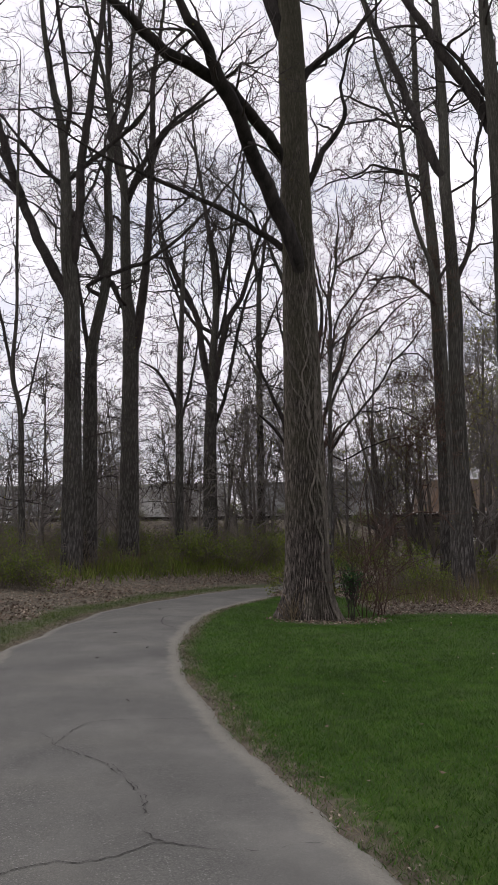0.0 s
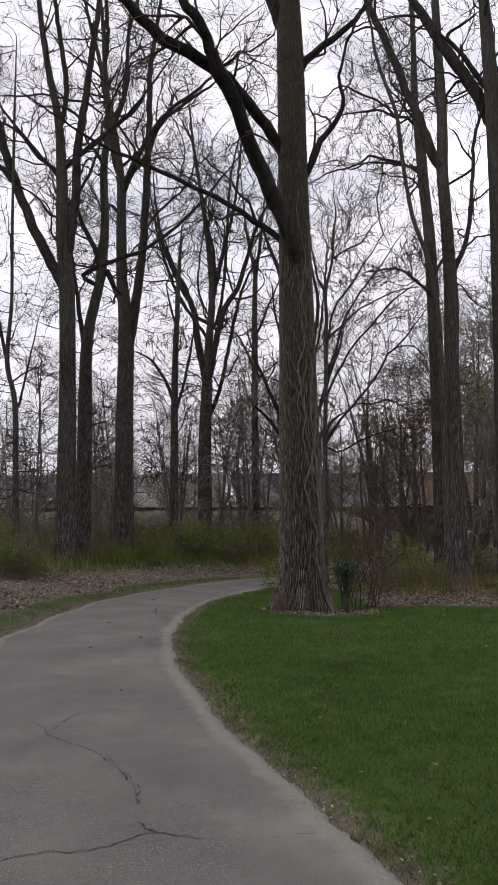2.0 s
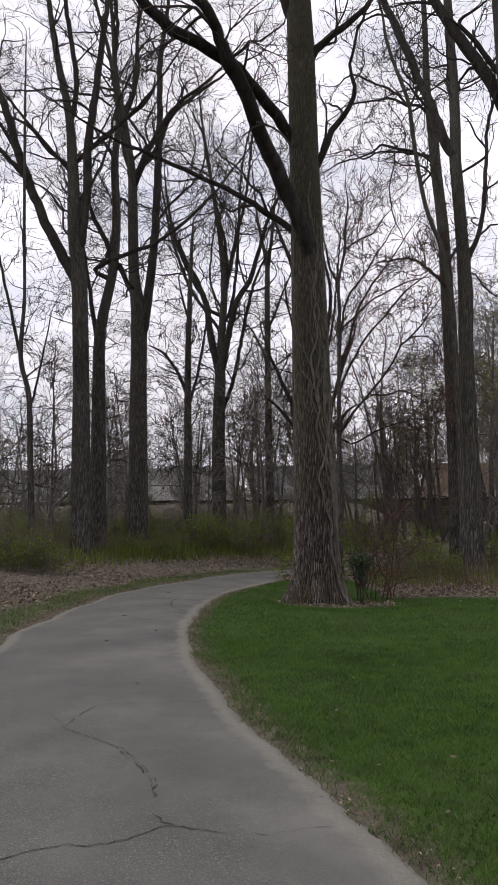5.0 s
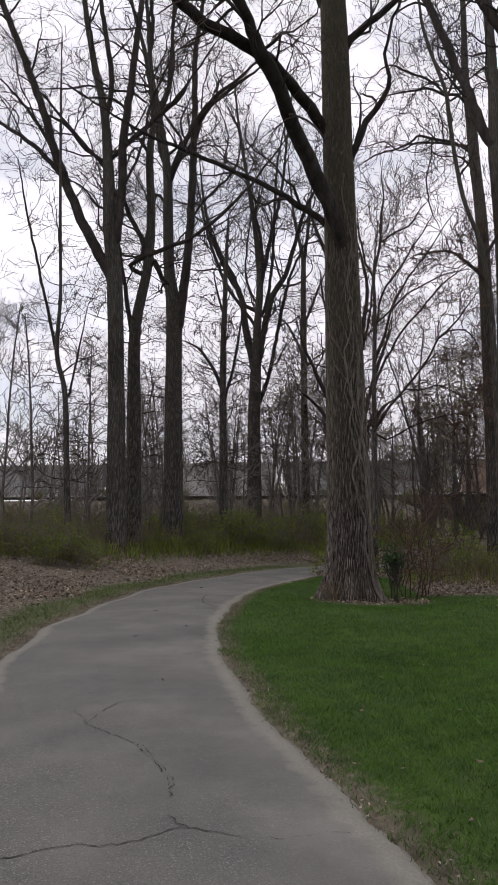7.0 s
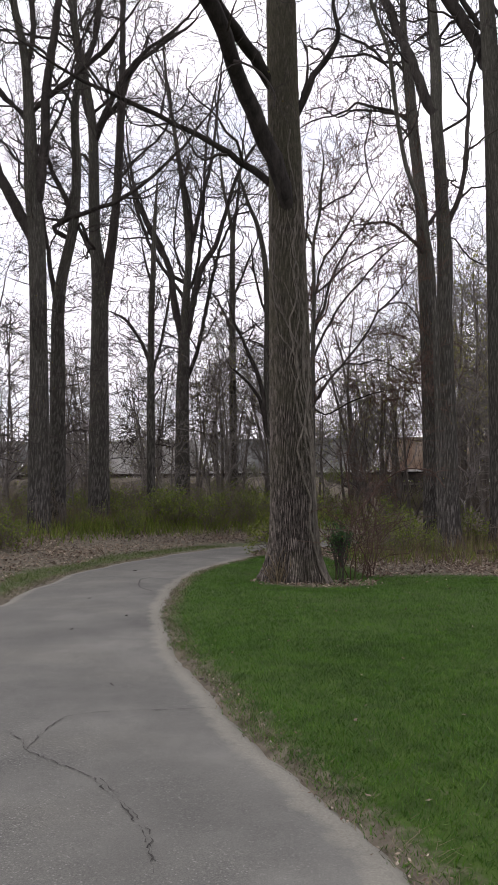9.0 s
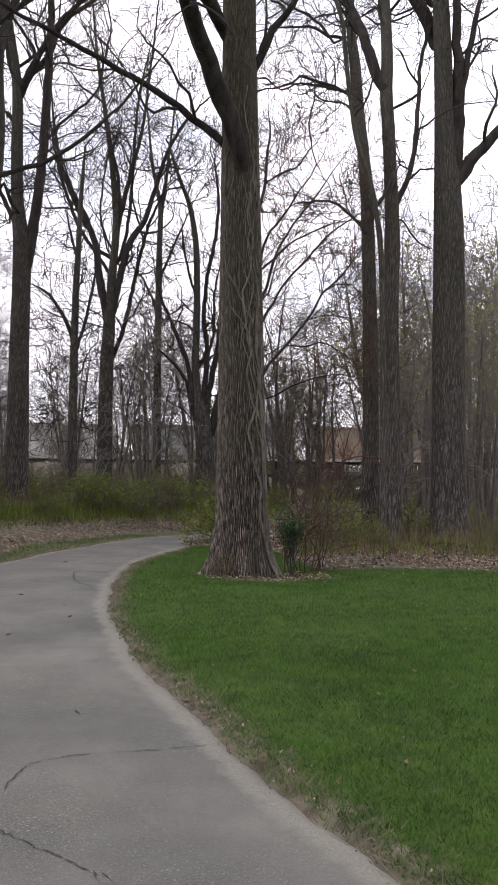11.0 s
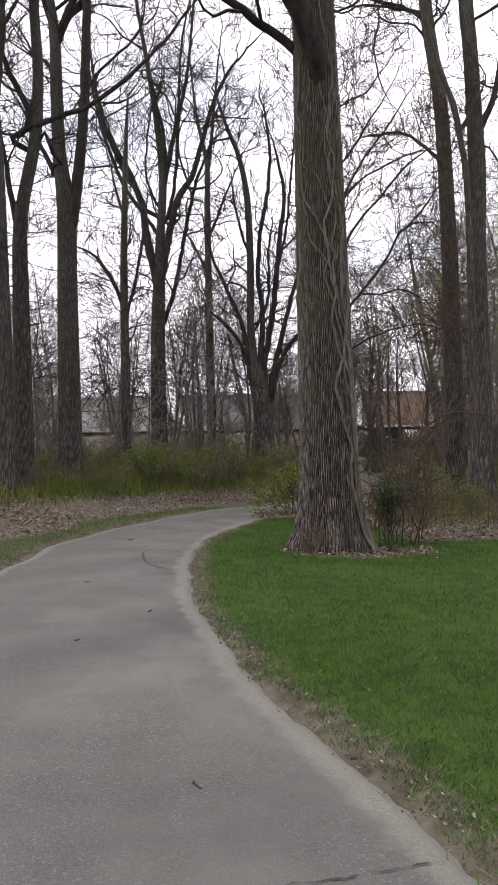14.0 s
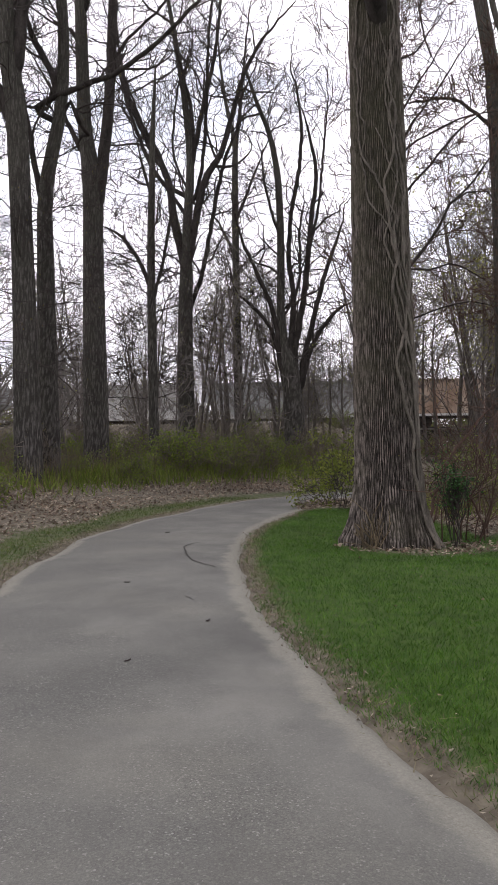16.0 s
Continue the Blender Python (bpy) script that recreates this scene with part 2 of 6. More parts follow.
# ---- mesh helpers ----
class Soup:
    """Collects rings and triangles for one mesh."""

    def __init__(self):
        self.v, self.f, self.n, self.wait = [], [], 0, {}

    def thin(self, pts, rad, sides):
        """A tube that is made later, together with all others of its kind."""
        self.wait.setdefault((len(pts), sides), []).append((pts, rad))

    def flush(self):
        for (k, sides), rows in self.wait.items():
            pts, rad = np.array([r[0] for r in rows], float), np.array([r[1] for r in rows], float)
            m = len(pts)
            d = np.gradient(pts, axis=1)
            d /= np.linalg.norm(d, axis=2, keepdims=True) + 1e-9
            a = np.cross(d, np.where(np.abs(d[:, :1, 1:2]) < 0.8, np.array((0.31, 0.87, 0.38)), np.array((0.9, 0.1, 0.42))))
            a /= np.linalg.norm(a, axis=2, keepdims=True) + 1e-9
            e = np.cross(d, a)
            th = np.linspace(0, 2 * np.pi, sides, endpoint=False)
            ring = pts[:, :, None] + rad[:, :, None, None] * (np.cos(th)[:, None] * a[:, :, None] + np.sin(th)[:, None] * e[:, :, None])
            self.v.append(ring.reshape(-1, 3))
            o, i, j = np.arange(m)[:, None, None] * k * sides, np.arange(k - 1)[None, :, None] * sides, np.arange(sides)[None, None]
            j2 = (j + 1) % sides
            self.f += (np.stack([o + i + j, o + i + j2, o + i + sides + j2, o + i + sides + j], -1).reshape(-1, 4) + self.n).tolist()
            self.n += m * k * sides
        self.wait = {}

    def tube(self, pts, rad, sides=5, cap=True):
        pts, rad = np.asarray(pts, float), np.asarray(rad, float)
        d = np.gradient(pts, axis=0)
        d /= np.linalg.norm(d, axis=1)[:, None] + 1e-9
        ref = np.array((0.31, 0.87, 0.38)) if abs(d[0, 1]) < 0.8 else np.array((0.9, 0.1, 0.42))
        a = np.cross(d, ref)
        a /= np.linalg.norm(a, axis=1)[:, None] + 1e-9
        b = np.cross(d, a)
        th = np.linspace(0, 2 * np.pi, sides, endpoint=False)
        ring = pts[:, None] + rad[:, None, None] * (np.cos(th)[None, :, None] * a[:, None] + np.sin(th)[None, :, None] * b[:, None])
        k = len(pts)
        self.v.append(ring.reshape(-1, 3))
        i, j = np.arange(k - 1)[:, None] * sides, np.arange(sides)[None]
        j2 = (j + 1) % sides
        q = np.stack([i + j, i + j2, i + sides + j2, i + sides + j], -1).reshape(-1, 4) + self.n
        self.f += q.tolist()
        if cap:
            self.f.append((self.n + (k - 1) * sides + np.arange(sides)).tolist())
        self.n += k * sides

    def quads(self, corners):
        """corners: an array of n four-cornered faces."""
        c = np.asarray(corners, float)
        n = len(c)
        self.v.append(c.reshape(-1, 3))
        self.f += (np.arange(n * c.shape[1]).reshape(n, c.shape[1]) + self.n).tolist()
        self.n += n * c.shape[1]

    def box(self, x0, x1, y0, y1, z0, z1):
        c = np.array([(x, y, z) for z in (z0, z1) for y in (y0, y1) for x in (x0, x1)], float)
        self.v.append(c)
        for f in ((0, 2, 3, 1), (4, 5, 7, 6), (0, 1, 5, 4), (2, 6, 7, 3), (0, 4, 6, 2), (1, 3, 7, 5)):
            self.f.append([self.n + k for k in f])
        self.n += 8

    def mesh(self, name, mat, smooth=True):
        self.flush()
        me = bpy.data.meshes.new(name)
        me.from_pydata(np.concatenate(self.v).tolist(), [], self.f)
        me.materials.append(mat)
        if smooth:
            me.polygons.foreach_set("use_smooth", [True] * len(me.polygons))
        me.update()
        return me


def part(name, soup, mat, parent=None, label="", smooth=True):
    ob = new(name, soup.mesh(name, mat, smooth))
    if parent is not None:
        ob.parent = parent
    if label:
        tagged(ob, label)
    if name in ("crown", "leafage", "foliage", "branchwork"):
        tagged(ob, kind="stuff")
    return ob


def empty(name, x, y, z, label, category, group="", kind=""):
    ob = new(name)
    ob.location = (x, y, z)
    ob.empty_display_size = 0.2
    return tagged(ob, label, category, group, kind)


def smooth_line(pts, step):
    """A Catmull-Rom line through the given points (any number of columns)."""
    p = np.asarray(pts, float)
    p = np.vstack([2 * p[0] - p[1], p, 2 * p[-1] - p[-2]])
    out = []
    for i in range(1, len(p) - 2):
        n = max(2, int(np.linalg.norm(p[i + 1, :3] - p[i, :3]) / step))
        for t in np.arange(n) / n:
            a, b, c, d = p[i - 1], p[i], p[i + 1], p[i + 2]
            out.append(0.5 * (2 * b + (c - a) * t + (2 * a - 5 * b + 4 * c - d) * t * t + (3 * b - a - 3 * c + d) * t ** 3))
    out.append(p[-2])
    return np.array(out)


# ---- the path and the ground ----
RIGHT_EDGE = smooth_line([(11.4, -16, 0), (7.2, -7, 0), (3.9, 0.2, 0), (2.33, 3.78, 0), (1.69, 5.2, 0), (0.92, 7.1, 0), (0.15, 9.4, 0), (-0.55, 12.5, 0), (-0.86, 15.6, 0), (-0.75, 18.6, 0),
                          (-0.1, 21.8, 0), (1.2, 25.2, 0), (4.2, 28.6, 0), (9.5, 31.5, 0), (18, 34, 0)], 0.1)
WIDTH = 2.62


def path_rows():
    d = np.gradient(RIGHT_EDGE, axis=0)
    d /= np.linalg.norm(d, axis=1)[:, None]
    left = np.stack([-d[:, 1], d[:, 0], 0 * d[:, 0]], 1)
    s = np.cumsum(np.r_[0, np.linalg.norm(np.diff(RIGHT_EDGE, axis=0), axis=1)])
    wide = WIDTH + 0.05 * np.sin(s * 0.9) + 0.04 * np.sin(s * 2.3 + 1)
    return RIGHT_EDGE, left, wide


EDGE_P, EDGE_N, EDGE_W = path_rows()
EDGE_L = EDGE_P + EDGE_N * EDGE_W[:, None]
CENTRE = EDGE_P + EDGE_N * EDGE_W[:, None] / 2


def distance_field(step=0.1, x0=-30.0, y0=-32.0, nx=600, ny=940):
    """Metres from the path's margins, and the side of the path, on a grid."""
    gx, gy = np.meshgrid(x0 + step * np.arange(nx), y0 + step * np.arange(ny))
    q = np.stack([gx.ravel(), gy.ravel()], 1)
    line, nrm = CENTRE[::3, :2], EDGE_N[::3, :2]
    dist, side = np.empty(len(q)), np.empty(len(q), bool)
    for a in range(0, len(q), 30000):
        s = q[a:a + 30000]
        d2 = (s ** 2).sum(1)[:, None] + (line ** 2).sum(1)[None] - 2 * s @ line.T
        k = d2.argmin(1)
        off = ((s - line[k]) * nrm[k]).sum(1)
        far = np.sqrt(np.clip(d2[np.arange(len(s)), k], 0, None))
        dist[a:a + 30000] = np.where(far < 3, np.abs(off), far)
        side[a:a + 30000] = off < 0
    return dist.reshape(ny, nx) - WIDTH / 2, side.reshape(ny, nx)


FIELD, FIELD_SIDE = distance_field()


def beside_path(xy):
    """Signed metres from the path's margins: negative on the path."""
    xy = np.atleast_2d(xy)
    u, v = np.clip((xy[:, 0] + 30) / 0.1, 0, 598.9), np.clip((xy[:, 1] + 32) / 0.1, 0, 938.9)
    i, j = u.astype(int), v.astype(int)
    a, b = u - i, v - j
    return (FIELD[j, i] * (1 - a) + FIELD[j, i + 1] * a) * (1 - b) + (FIELD[j + 1, i] * (1 - a) + FIELD[j + 1, i + 1] * a) * b


def right_of_path(xy):
    xy = np.atleast_2d(xy)
    return FIELD_SIDE[np.clip((xy[:, 1] + 32) / 0.1, 0, 939).astype(int), np.clip((xy[:, 0] + 30) / 0.1, 0, 599).astype(int)]


def wave(x, y):
    return 0.5 * np.sin(x * 0.9 + 1.7 * np.sin(y * 0.31)) + 0.5 * np.sin(y * 0.7 - 1.3 * np.sin(x * 0.43 + 2))


def litter_zone(xy):
    """How far a place lies in under the trees, where leaves cover the soil (0 on the lawn, 1 in the wood)."""
    x, y = xy[:, 0], xy[:, 1]
    side = right_of_path(xy)
    b = beside_path(xy)
    left = np.clip((b - 0.9 - 0.25 * wave(x * 2, y * 2)) / 0.7, 0, 1) * np.clip((y - 6) / 5, 0.25, 1)
    right = np.clip((y - 17.7 + 0.5 * np.clip(x - 4.2, 0, 9) - 4.5 * np.clip((2.9 - x) / 0.8, 0, 1) - 0.4 * wave(x * 1.5, y)) / 0.9, 0, 1)
    ring = 0.38 * np.clip((1.12 - np.hypot((x - 1.8) / 1.25, (y - 17.0) / 0.95) + 0.15 * wave(x * 5, y * 5)) / 0.4, 0, 1)
    return np.where(side, np.maximum(right, ring), left)


def wood_rise(xy):
    """The ground climbs a little from the path into the wood."""
    b = beside_path(xy)
    return np.where(right_of_path(xy), 0.0, 0.55 * np.clip((b - 1.0) / 4.0, 0, 1) ** 1.3)


def bank_height(x, y):
    """The railway bank beyond the wood."""
    return 2.9 * np.clip((y - 59.0) / 6.5, 0, 1) * np.clip((92 - y) / 8, 0, 1) * (1 - np.clip(1.3 - np.abs(x - 12.5) / 7.5, 0, 1))


def hollow(xy):
    """The lawn dips a little about the furrowed tree."""
    b = beside_path(xy)
    return -0.16 * right_of_path(xy) * np.clip((b - 0.3) / 1.3, 0, 1) * np.exp(-((xy[:, 0] - 1.6) / 2.8) ** 2 - ((xy[:, 1] - 17.2) / 2.6) ** 2)


def floor_at(x, y):
    q = np.array([(x, y)])
    return float(bank_height(q[:, 0], q[:, 1])[0] + wood_rise(q)[0] + hollow(q)[0])


def make_ground():
    xs = np.unique(np.r_[-3000, -800, -250, -120, np.arange(-70, -20, 2.5), np.arange(-20, -6, 0.5), np.arange(-6, 9, 0.16), np.arange(9, 22, 0.5), np.arange(22, 70, 2.5), 120, 250, 800, 3000])
    ys = np.unique(np.r_[-3000, -800, -200, -60, np.arange(-30, 2, 1.0), np.arange(2, 22, 0.16), np.arange(22, 36, 0.5), np.arange(36, 100, 1.5), 130, 250, 800, 3000])
    gx, gy = np.meshgrid(xs, ys)
    xy = np.stack([gx.ravel(), gy.ravel()], 1)
    b = beside_path(xy)
    lit = litter_zone(xy)
    z = 0.015 * wave(xy[:, 0] * 1.7, xy[:, 1] * 1.3) + 0.02 * np.clip(b / 0.5, -1, 1) + 0.1 * lit * np.clip(np.abs(wave(xy[:, 0] * 0.8, xy[:, 1])), 0, 1) * 0.5
    z = np.where(b < 0.02, -0.05, z) + bank_height(xy[:, 0], xy[:, 1]) + wood_rise(xy) + hollow(xy)
    v = np.c_[xy, z]
    nx, ny = len(xs), len(ys)
    i, j = np.meshgrid(np.arange(nx - 1), np.arange(ny - 1))
    k = (j * nx + i).ravel()
    s = Soup()
    s.v, s.f = [v], np.stack([k, k + 1, k + nx + 1, k + nx], 1).tolist()
    me = s.mesh("ground", M_GROUND)
    turf = (1 - lit) * np.clip((b + 0.02) / 0.3, 0, 1) * np.where(right_of_path(xy), 0.62, 0.44) + np.where((lit > 0.5) & (xy[:, 1] > 24), 0.12, 0)
    me.attributes.new("turf", "FLOAT", "POINT").data.foreach_set("value", turf.astype(np.float32))
    return tagged(new("ground", me), "lawn soil and leaf-strewn woodland floor", "ground", kind="structure")


make_ground()


def make_path():
    n = 33
    t = np.linspace(0, 1, n)
    rng = np.random.default_rng(3)
    k = len(EDGE_P)
    s = np.arange(k) * 0.1
    rag = 0.02 * np.sin(s * 2.1) + 0.01 * np.sin(s * 6.7 + 2) + rng.normal(0, 0.009, k)
    rag2 = 0.02 * np.sin(s * 2.3 + 1) + 0.01 * np.sin(s * 5.9) + rng.normal(0, 0.009, k)
    rows = EDGE_P[:, None] + EDGE_N[:, None] * (rag[:, None] + (EDGE_W + rag2 - rag)[:, None] * t[None])[:, :, None]
    crown = 0.035 * (1 - (2 * t - 1) ** 2) + 0.004
    crown[[0, -1]] = -0.03
    rows[:, :, 2] += crown[None]
    sp = Soup()
    sp.v = [rows.reshape(-1, 3)]
    i, j = np.meshgrid(np.arange(k - 1), np.arange(n - 1), indexing="ij")
    q = (i * n + j).ravel()
    sp.f = np.stack([q, q + n, q + n + 1, q + 1], 1).tolist()
    me = sp.mesh("path", M_ASPHALT)
    edge = np.clip(1 - np.minimum(t, 1 - t) * WIDTH / 0.32, 0, 1)
    me.attributes.new("edge", "FLOAT", "POINT").data.foreach_set("value", np.tile(edge, k).astype(np.float32))
    me.attributes.new("across", "FLOAT", "POINT").data.foreach_set("value", np.tile(t, k).astype(np.float32))
    ob = tagged(new("path", me), "worn grey asphalt footpath with sandy crumbling edges", "path", kind="structure")
    cracks = [([(-1.0, 3.3), (-0.3, 3.42), (0.23, 3.59), (0.36, 3.67), (0.59, 3.79), (0.74, 3.84), (0.91, 3.97), (0.98, 4.1), (1.06, 4.14), (1.2, 4.11), (1.3, 4.07)], 0.0038, 0),
              ([(1.3, 4.07), (1.5, 4.1), (1.67, 4.16), (1.75, 4.22), (1.88, 4.26)], 0.0026, 0.2),
              ([(-0.49, 6.33), (-0.35, 6.16), (-0.23, 5.96), (-0.02, 5.77), (0.1, 5.66), (0.32, 5.51)], 0.0034, -0.6),
              ([(0.32, 5.51), (0.49, 5.22), (0.59, 5.06), (0.73, 4.82), (0.8, 4.67), (0.9, 4.31), (0.99, 4.18), (1.06, 4.14)], 0.0045, 0.1),
              ([(0.36, 5.51), (0.52, 5.24), (0.65, 5.03), (0.78, 4.8), (0.84, 4.6), (0.95, 4.31)], 0.003, 0.4),
              ([(-0.23, 5.96), (-0.26, 6.3), (-0.24, 6.58), (-0.15, 6.74), (0.28, 6.9), (0.8, 7.08)], 0.0038, -0.5),
              ([(-1.5, 16.71), (-1.67, 16.37), (-1.62, 15.79), (-1.39, 14.89), (-1.07, 14.39)], 0.011, 0),
              ([(-1.24, 12.62), (-1.17, 12.53), (-1.1, 12.41)], 0.006, 0)]
    rng = np.random.default_rng(9)
    for c, mean, broken in cracks:
        line = smooth_line([(x, y, 0) for x, y in c], 0.03)
        m = len(line)
        wob = np.cumsum(rng.normal(0, 0.012, (m, 2)), 0)
        wob -= np.linspace(0, 1, m)[:, None] * wob[-1]
        line[:, :2] += wob * 0.35 + rng.normal(0, 0.007, (m, 2))
        w = mean * rng.uniform(0.45, 1.5, m)
        if broken:
            w *= np.where(np.sin(np.arange(m) * 0.9 + 3 * np.sin(np.arange(m) * 0.23)) + rng.normal(0, 0.5, m) > broken, 1.0, 0.12)
        w[[0, -1]] = 0.001
        d = np.gradient(line, axis=0)
        nrm = np.stack([-d[:, 1], d[:, 0], 0 * d[:, 0]], 1)
        nrm /= np.linalg.norm(nrm, axis=1)[:, None]
        kk = ((line[:, None, :2] - CENTRE[None, :, :2]) ** 2).sum(2)
        off = np.sqrt(kk.min(1)) / (WIDTH / 2)
        line[:, 2] = 0.035 * (1 - np.clip(off, 0, 1) ** 2) + 0.009
        a, e = line + nrm * w[:, None], line - nrm * w[:, None]
        s = Soup()
        s.quads(np.stack([a[:-1], a[1:], e[1:], e[:-1]], 1))
        part("crack", s, M_CRACK, ob, "dark jagged crack", False)
    return ob


make_path()

# Skeletons: base x, y; then for the trunk and each limb rows of (sideways, back, height, radius)
TREE = {}


def stem(key, kind, *rows):
    """Adds the trunk, a limb or a branch to a tree's skeleton."""
    TREE[key][2].append((kind, rows))


TREE['main'] = (1.31, 17.45, [])
stem('main', 'trunk', (-0.00, 0.00, 0.03, 0.521), (-0.01, 0.00, 1.89, 0.483), (-0.08, 0.00, 7.06, 0.420), (-0.14, 0.00, 10.47, 0.369), (-0.18, 0.00, 13.15, 0.331), (-0.27, 0.00, 15.78, 0.254))
stem('main', 'limb', (0.05, 0.00, 7.35, 0.080), (-0.09, -0.40, 7.98, 0.163), (-0.25, -0.50, 8.49, 0.187), (-0.50, -0.63, 9.12, 0.192), (-0.76, -0.89, 9.69, 0.183), (-1.03, -1.20, 10.22, 0.174), (-1.19, -1.64, 10.59, 0.164), (-1.33, -1.99, 10.91, 0.161), (-1.54, -2.33, 11.27, 0.169), (-1.69, -2.58, 11.55, 0.133), (-1.78, -2.79, 11.77, 0.120), (-1.88, -3.02, 12.03, 0.113), (-2.14, -3.16, 12.29, 0.106), (-2.35, -3.30, 12.70, 0.084), (-2.64, -3.58, 13.37, 0.041))
stem('main', 'limb', (0.00, 0.00, 10.15, 0.080), (-0.42, -0.10, 10.73, 0.115), (-0.61, -0.35, 10.95, 0.139), (-0.88, -0.65, 11.22, 0.136), (-1.10, -1.05, 11.36, 0.133), (-1.28, -1.45, 11.43, 0.130), (-1.48, -1.85, 11.49, 0.126), (-1.77, -2.25, 11.55, 0.134), (-2.17, -2.65, 11.62, 0.131), (-2.63, -3.05, 11.70, 0.122), (-3.09, -3.35, 12.01, 0.114), (-3.27, -3.55, 12.16, 0.102), (-3.59, -3.85, 12.39, 0.080), (-4.04, -4.25, 12.71, 0.039))
stem('main', 'branch', (-0.46, 0.00, 8.50, 0.083), (-1.32, 0.00, 9.11, 0.070), (-2.26, 0.00, 9.65, 0.057), (-3.65, 0.00, 10.29, 0.045), (-4.94, 0.00, 10.90, 0.032), (-6.43, 0.00, 11.93, 0.013))
stem('main', 'branch', (0.15, 0.00, 10.03, 0.089), (0.55, 0.00, 10.89, 0.076), (1.09, 0.00, 11.67, 0.057), (1.00, 0.00, 12.52, 0.038), (1.32, 0.00, 13.61, 0.032), (1.80, 0.00, 14.62, 0.013))
stem('main', 'limb', (0.08, 0.00, 12.84, 0.102), (0.59, 0.00, 13.41, 0.083), (1.26, 0.00, 13.97, 0.070), (2.07, 0.00, 15.01, 0.025))
stem('main', 'limb', (-0.18, 0.00, 13.58, 0.216), (-0.60, 0.00, 14.65, 0.191), (-1.13, 0.00, 16.35, 0.140), (-1.40, 0.00, 18.05, 0.076))
TREE['slim'] = (5.64, 26.20, [])
stem('slim', 'trunk', (0.00, 0.00, -0.23, 0.286), (0.01, 0.00, 3.74, 0.261), (-0.02, 0.00, 7.20, 0.244), (-0.03, 0.47, 11.16, 0.226), (-0.01, 1.16, 12.90, 0.212), (-0.04, 1.90, 14.76, 0.207), (-0.03, 2.61, 16.70, 0.202), (-0.09, 2.99, 17.96, 0.172), (-0.11, 3.33, 19.12, 0.152), (-0.06, 3.65, 20.40, 0.132), (-0.04, 3.81, 21.73, 0.122), (-0.04, 4.00, 23.37, 0.111), (-0.04, 4.24, 25.33, 0.090), (-0.19, 4.52, 27.66, 0.045))
stem('slim', 'branch', (-0.08, 2.82, 17.40, 0.058), (-0.52, 3.00, 18.00, 0.058), (-0.96, 3.01, 18.03, 0.058), (-1.39, 3.11, 18.38, 0.052), (-1.94, 3.13, 18.43, 0.044), (-2.50, 3.11, 18.36, 0.037), (-3.06, 3.09, 18.29, 0.029), (-3.85, 2.99, 17.98, 0.015))
stem('slim', 'branch', (-0.12, 3.03, 18.11, 0.044), (-0.71, 2.92, 17.73, 0.044), (-1.06, 3.10, 18.33, 0.052), (-1.59, 3.28, 18.95, 0.052), (-2.03, 3.36, 19.19, 0.044), (-2.47, 3.46, 19.53, 0.045), (-2.97, 3.54, 19.81, 0.037), (-3.34, 3.48, 19.60, 0.030), (-3.73, 3.38, 19.28, 0.022), (-4.25, 3.42, 19.39, 0.015))
stem('slim', 'branch', (-0.10, 2.15, 15.38, 0.071), (-0.55, 2.23, 15.58, 0.064), (-1.06, 2.35, 15.87, 0.057), (-1.49, 2.40, 15.99, 0.057), (-1.95, 2.46, 16.19, 0.050), (-2.17, 2.41, 16.04, 0.043), (-2.35, 2.34, 15.85, 0.043), (-2.79, 2.26, 15.66, 0.035), (-3.22, 2.22, 15.55, 0.029), (-3.66, 2.16, 15.41, 0.029), (-4.20, 2.00, 15.00, 0.014))
stem('slim', 'branch', (-0.45, 2.20, 15.51, 0.050), (-1.03, 2.28, 15.70, 0.043), (-1.75, 2.33, 15.84, 0.043), (-2.25, 2.33, 15.82, 0.036), (-2.75, 2.20, 15.51, 0.029), (-3.26, 2.42, 16.06, 0.029), (-3.98, 2.36, 15.89, 0.014))
stem('slim', 'branch', (-0.17, 1.74, 14.36, 0.042), (-0.44, 1.98, 14.95, 0.035), (-0.79, 2.04, 15.09, 0.029), (-1.19, 2.02, 15.06, 0.029), (-1.41, 2.11, 15.27, 0.029), (-1.67, 2.25, 15.63, 0.014))
stem('slim', 'branch', (-1.49, 2.40, 15.99, 0.029), (-1.57, 2.06, 15.15, 0.029), (-1.79, 1.63, 14.07, 0.028), (-1.75, 1.22, 13.06, 0.027), (-1.62, 0.94, 12.36, 0.020), (-1.44, 0.74, 11.85, 0.014))
stem('slim', 'branch', (-0.20, 0.00, 9.83, 0.066), (-0.49, 0.08, 10.19, 0.052), (-0.74, 0.19, 10.48, 0.053), (-1.00, 0.29, 10.73, 0.046), (-1.30, 0.35, 10.87, 0.046), (-1.73, 0.35, 10.86, 0.040), (-2.17, 0.33, 10.81, 0.033), (-2.40, 0.30, 10.75, 0.020))
TREE['twin'] = (5.87, 24.10, [])
stem('twin', 'trunk', (0.00, 0.00, -0.06, 0.367), (-0.06, 0.00, 1.23, 0.306), (-0.06, 0.00, 3.55, 0.275), (-0.07, 0.00, 6.69, 0.244), (-0.02, 0.00, 8.56, 0.249), (-0.03, 0.00, 9.66, 0.231), (-0.07, 0.00, 10.78, 0.213), (-0.12, 0.02, 12.10, 0.204), (-0.14, 0.22, 13.34, 0.197), (-0.07, 0.43, 14.61, 0.181), (0.06, 1.31, 16.71, 0.169), (0.16, 2.31, 18.81, 0.165), (0.17, 2.61, 20.56, 0.158), (0.17, 2.85, 22.30, 0.119), (0.17, 3.17, 24.63, 0.050))
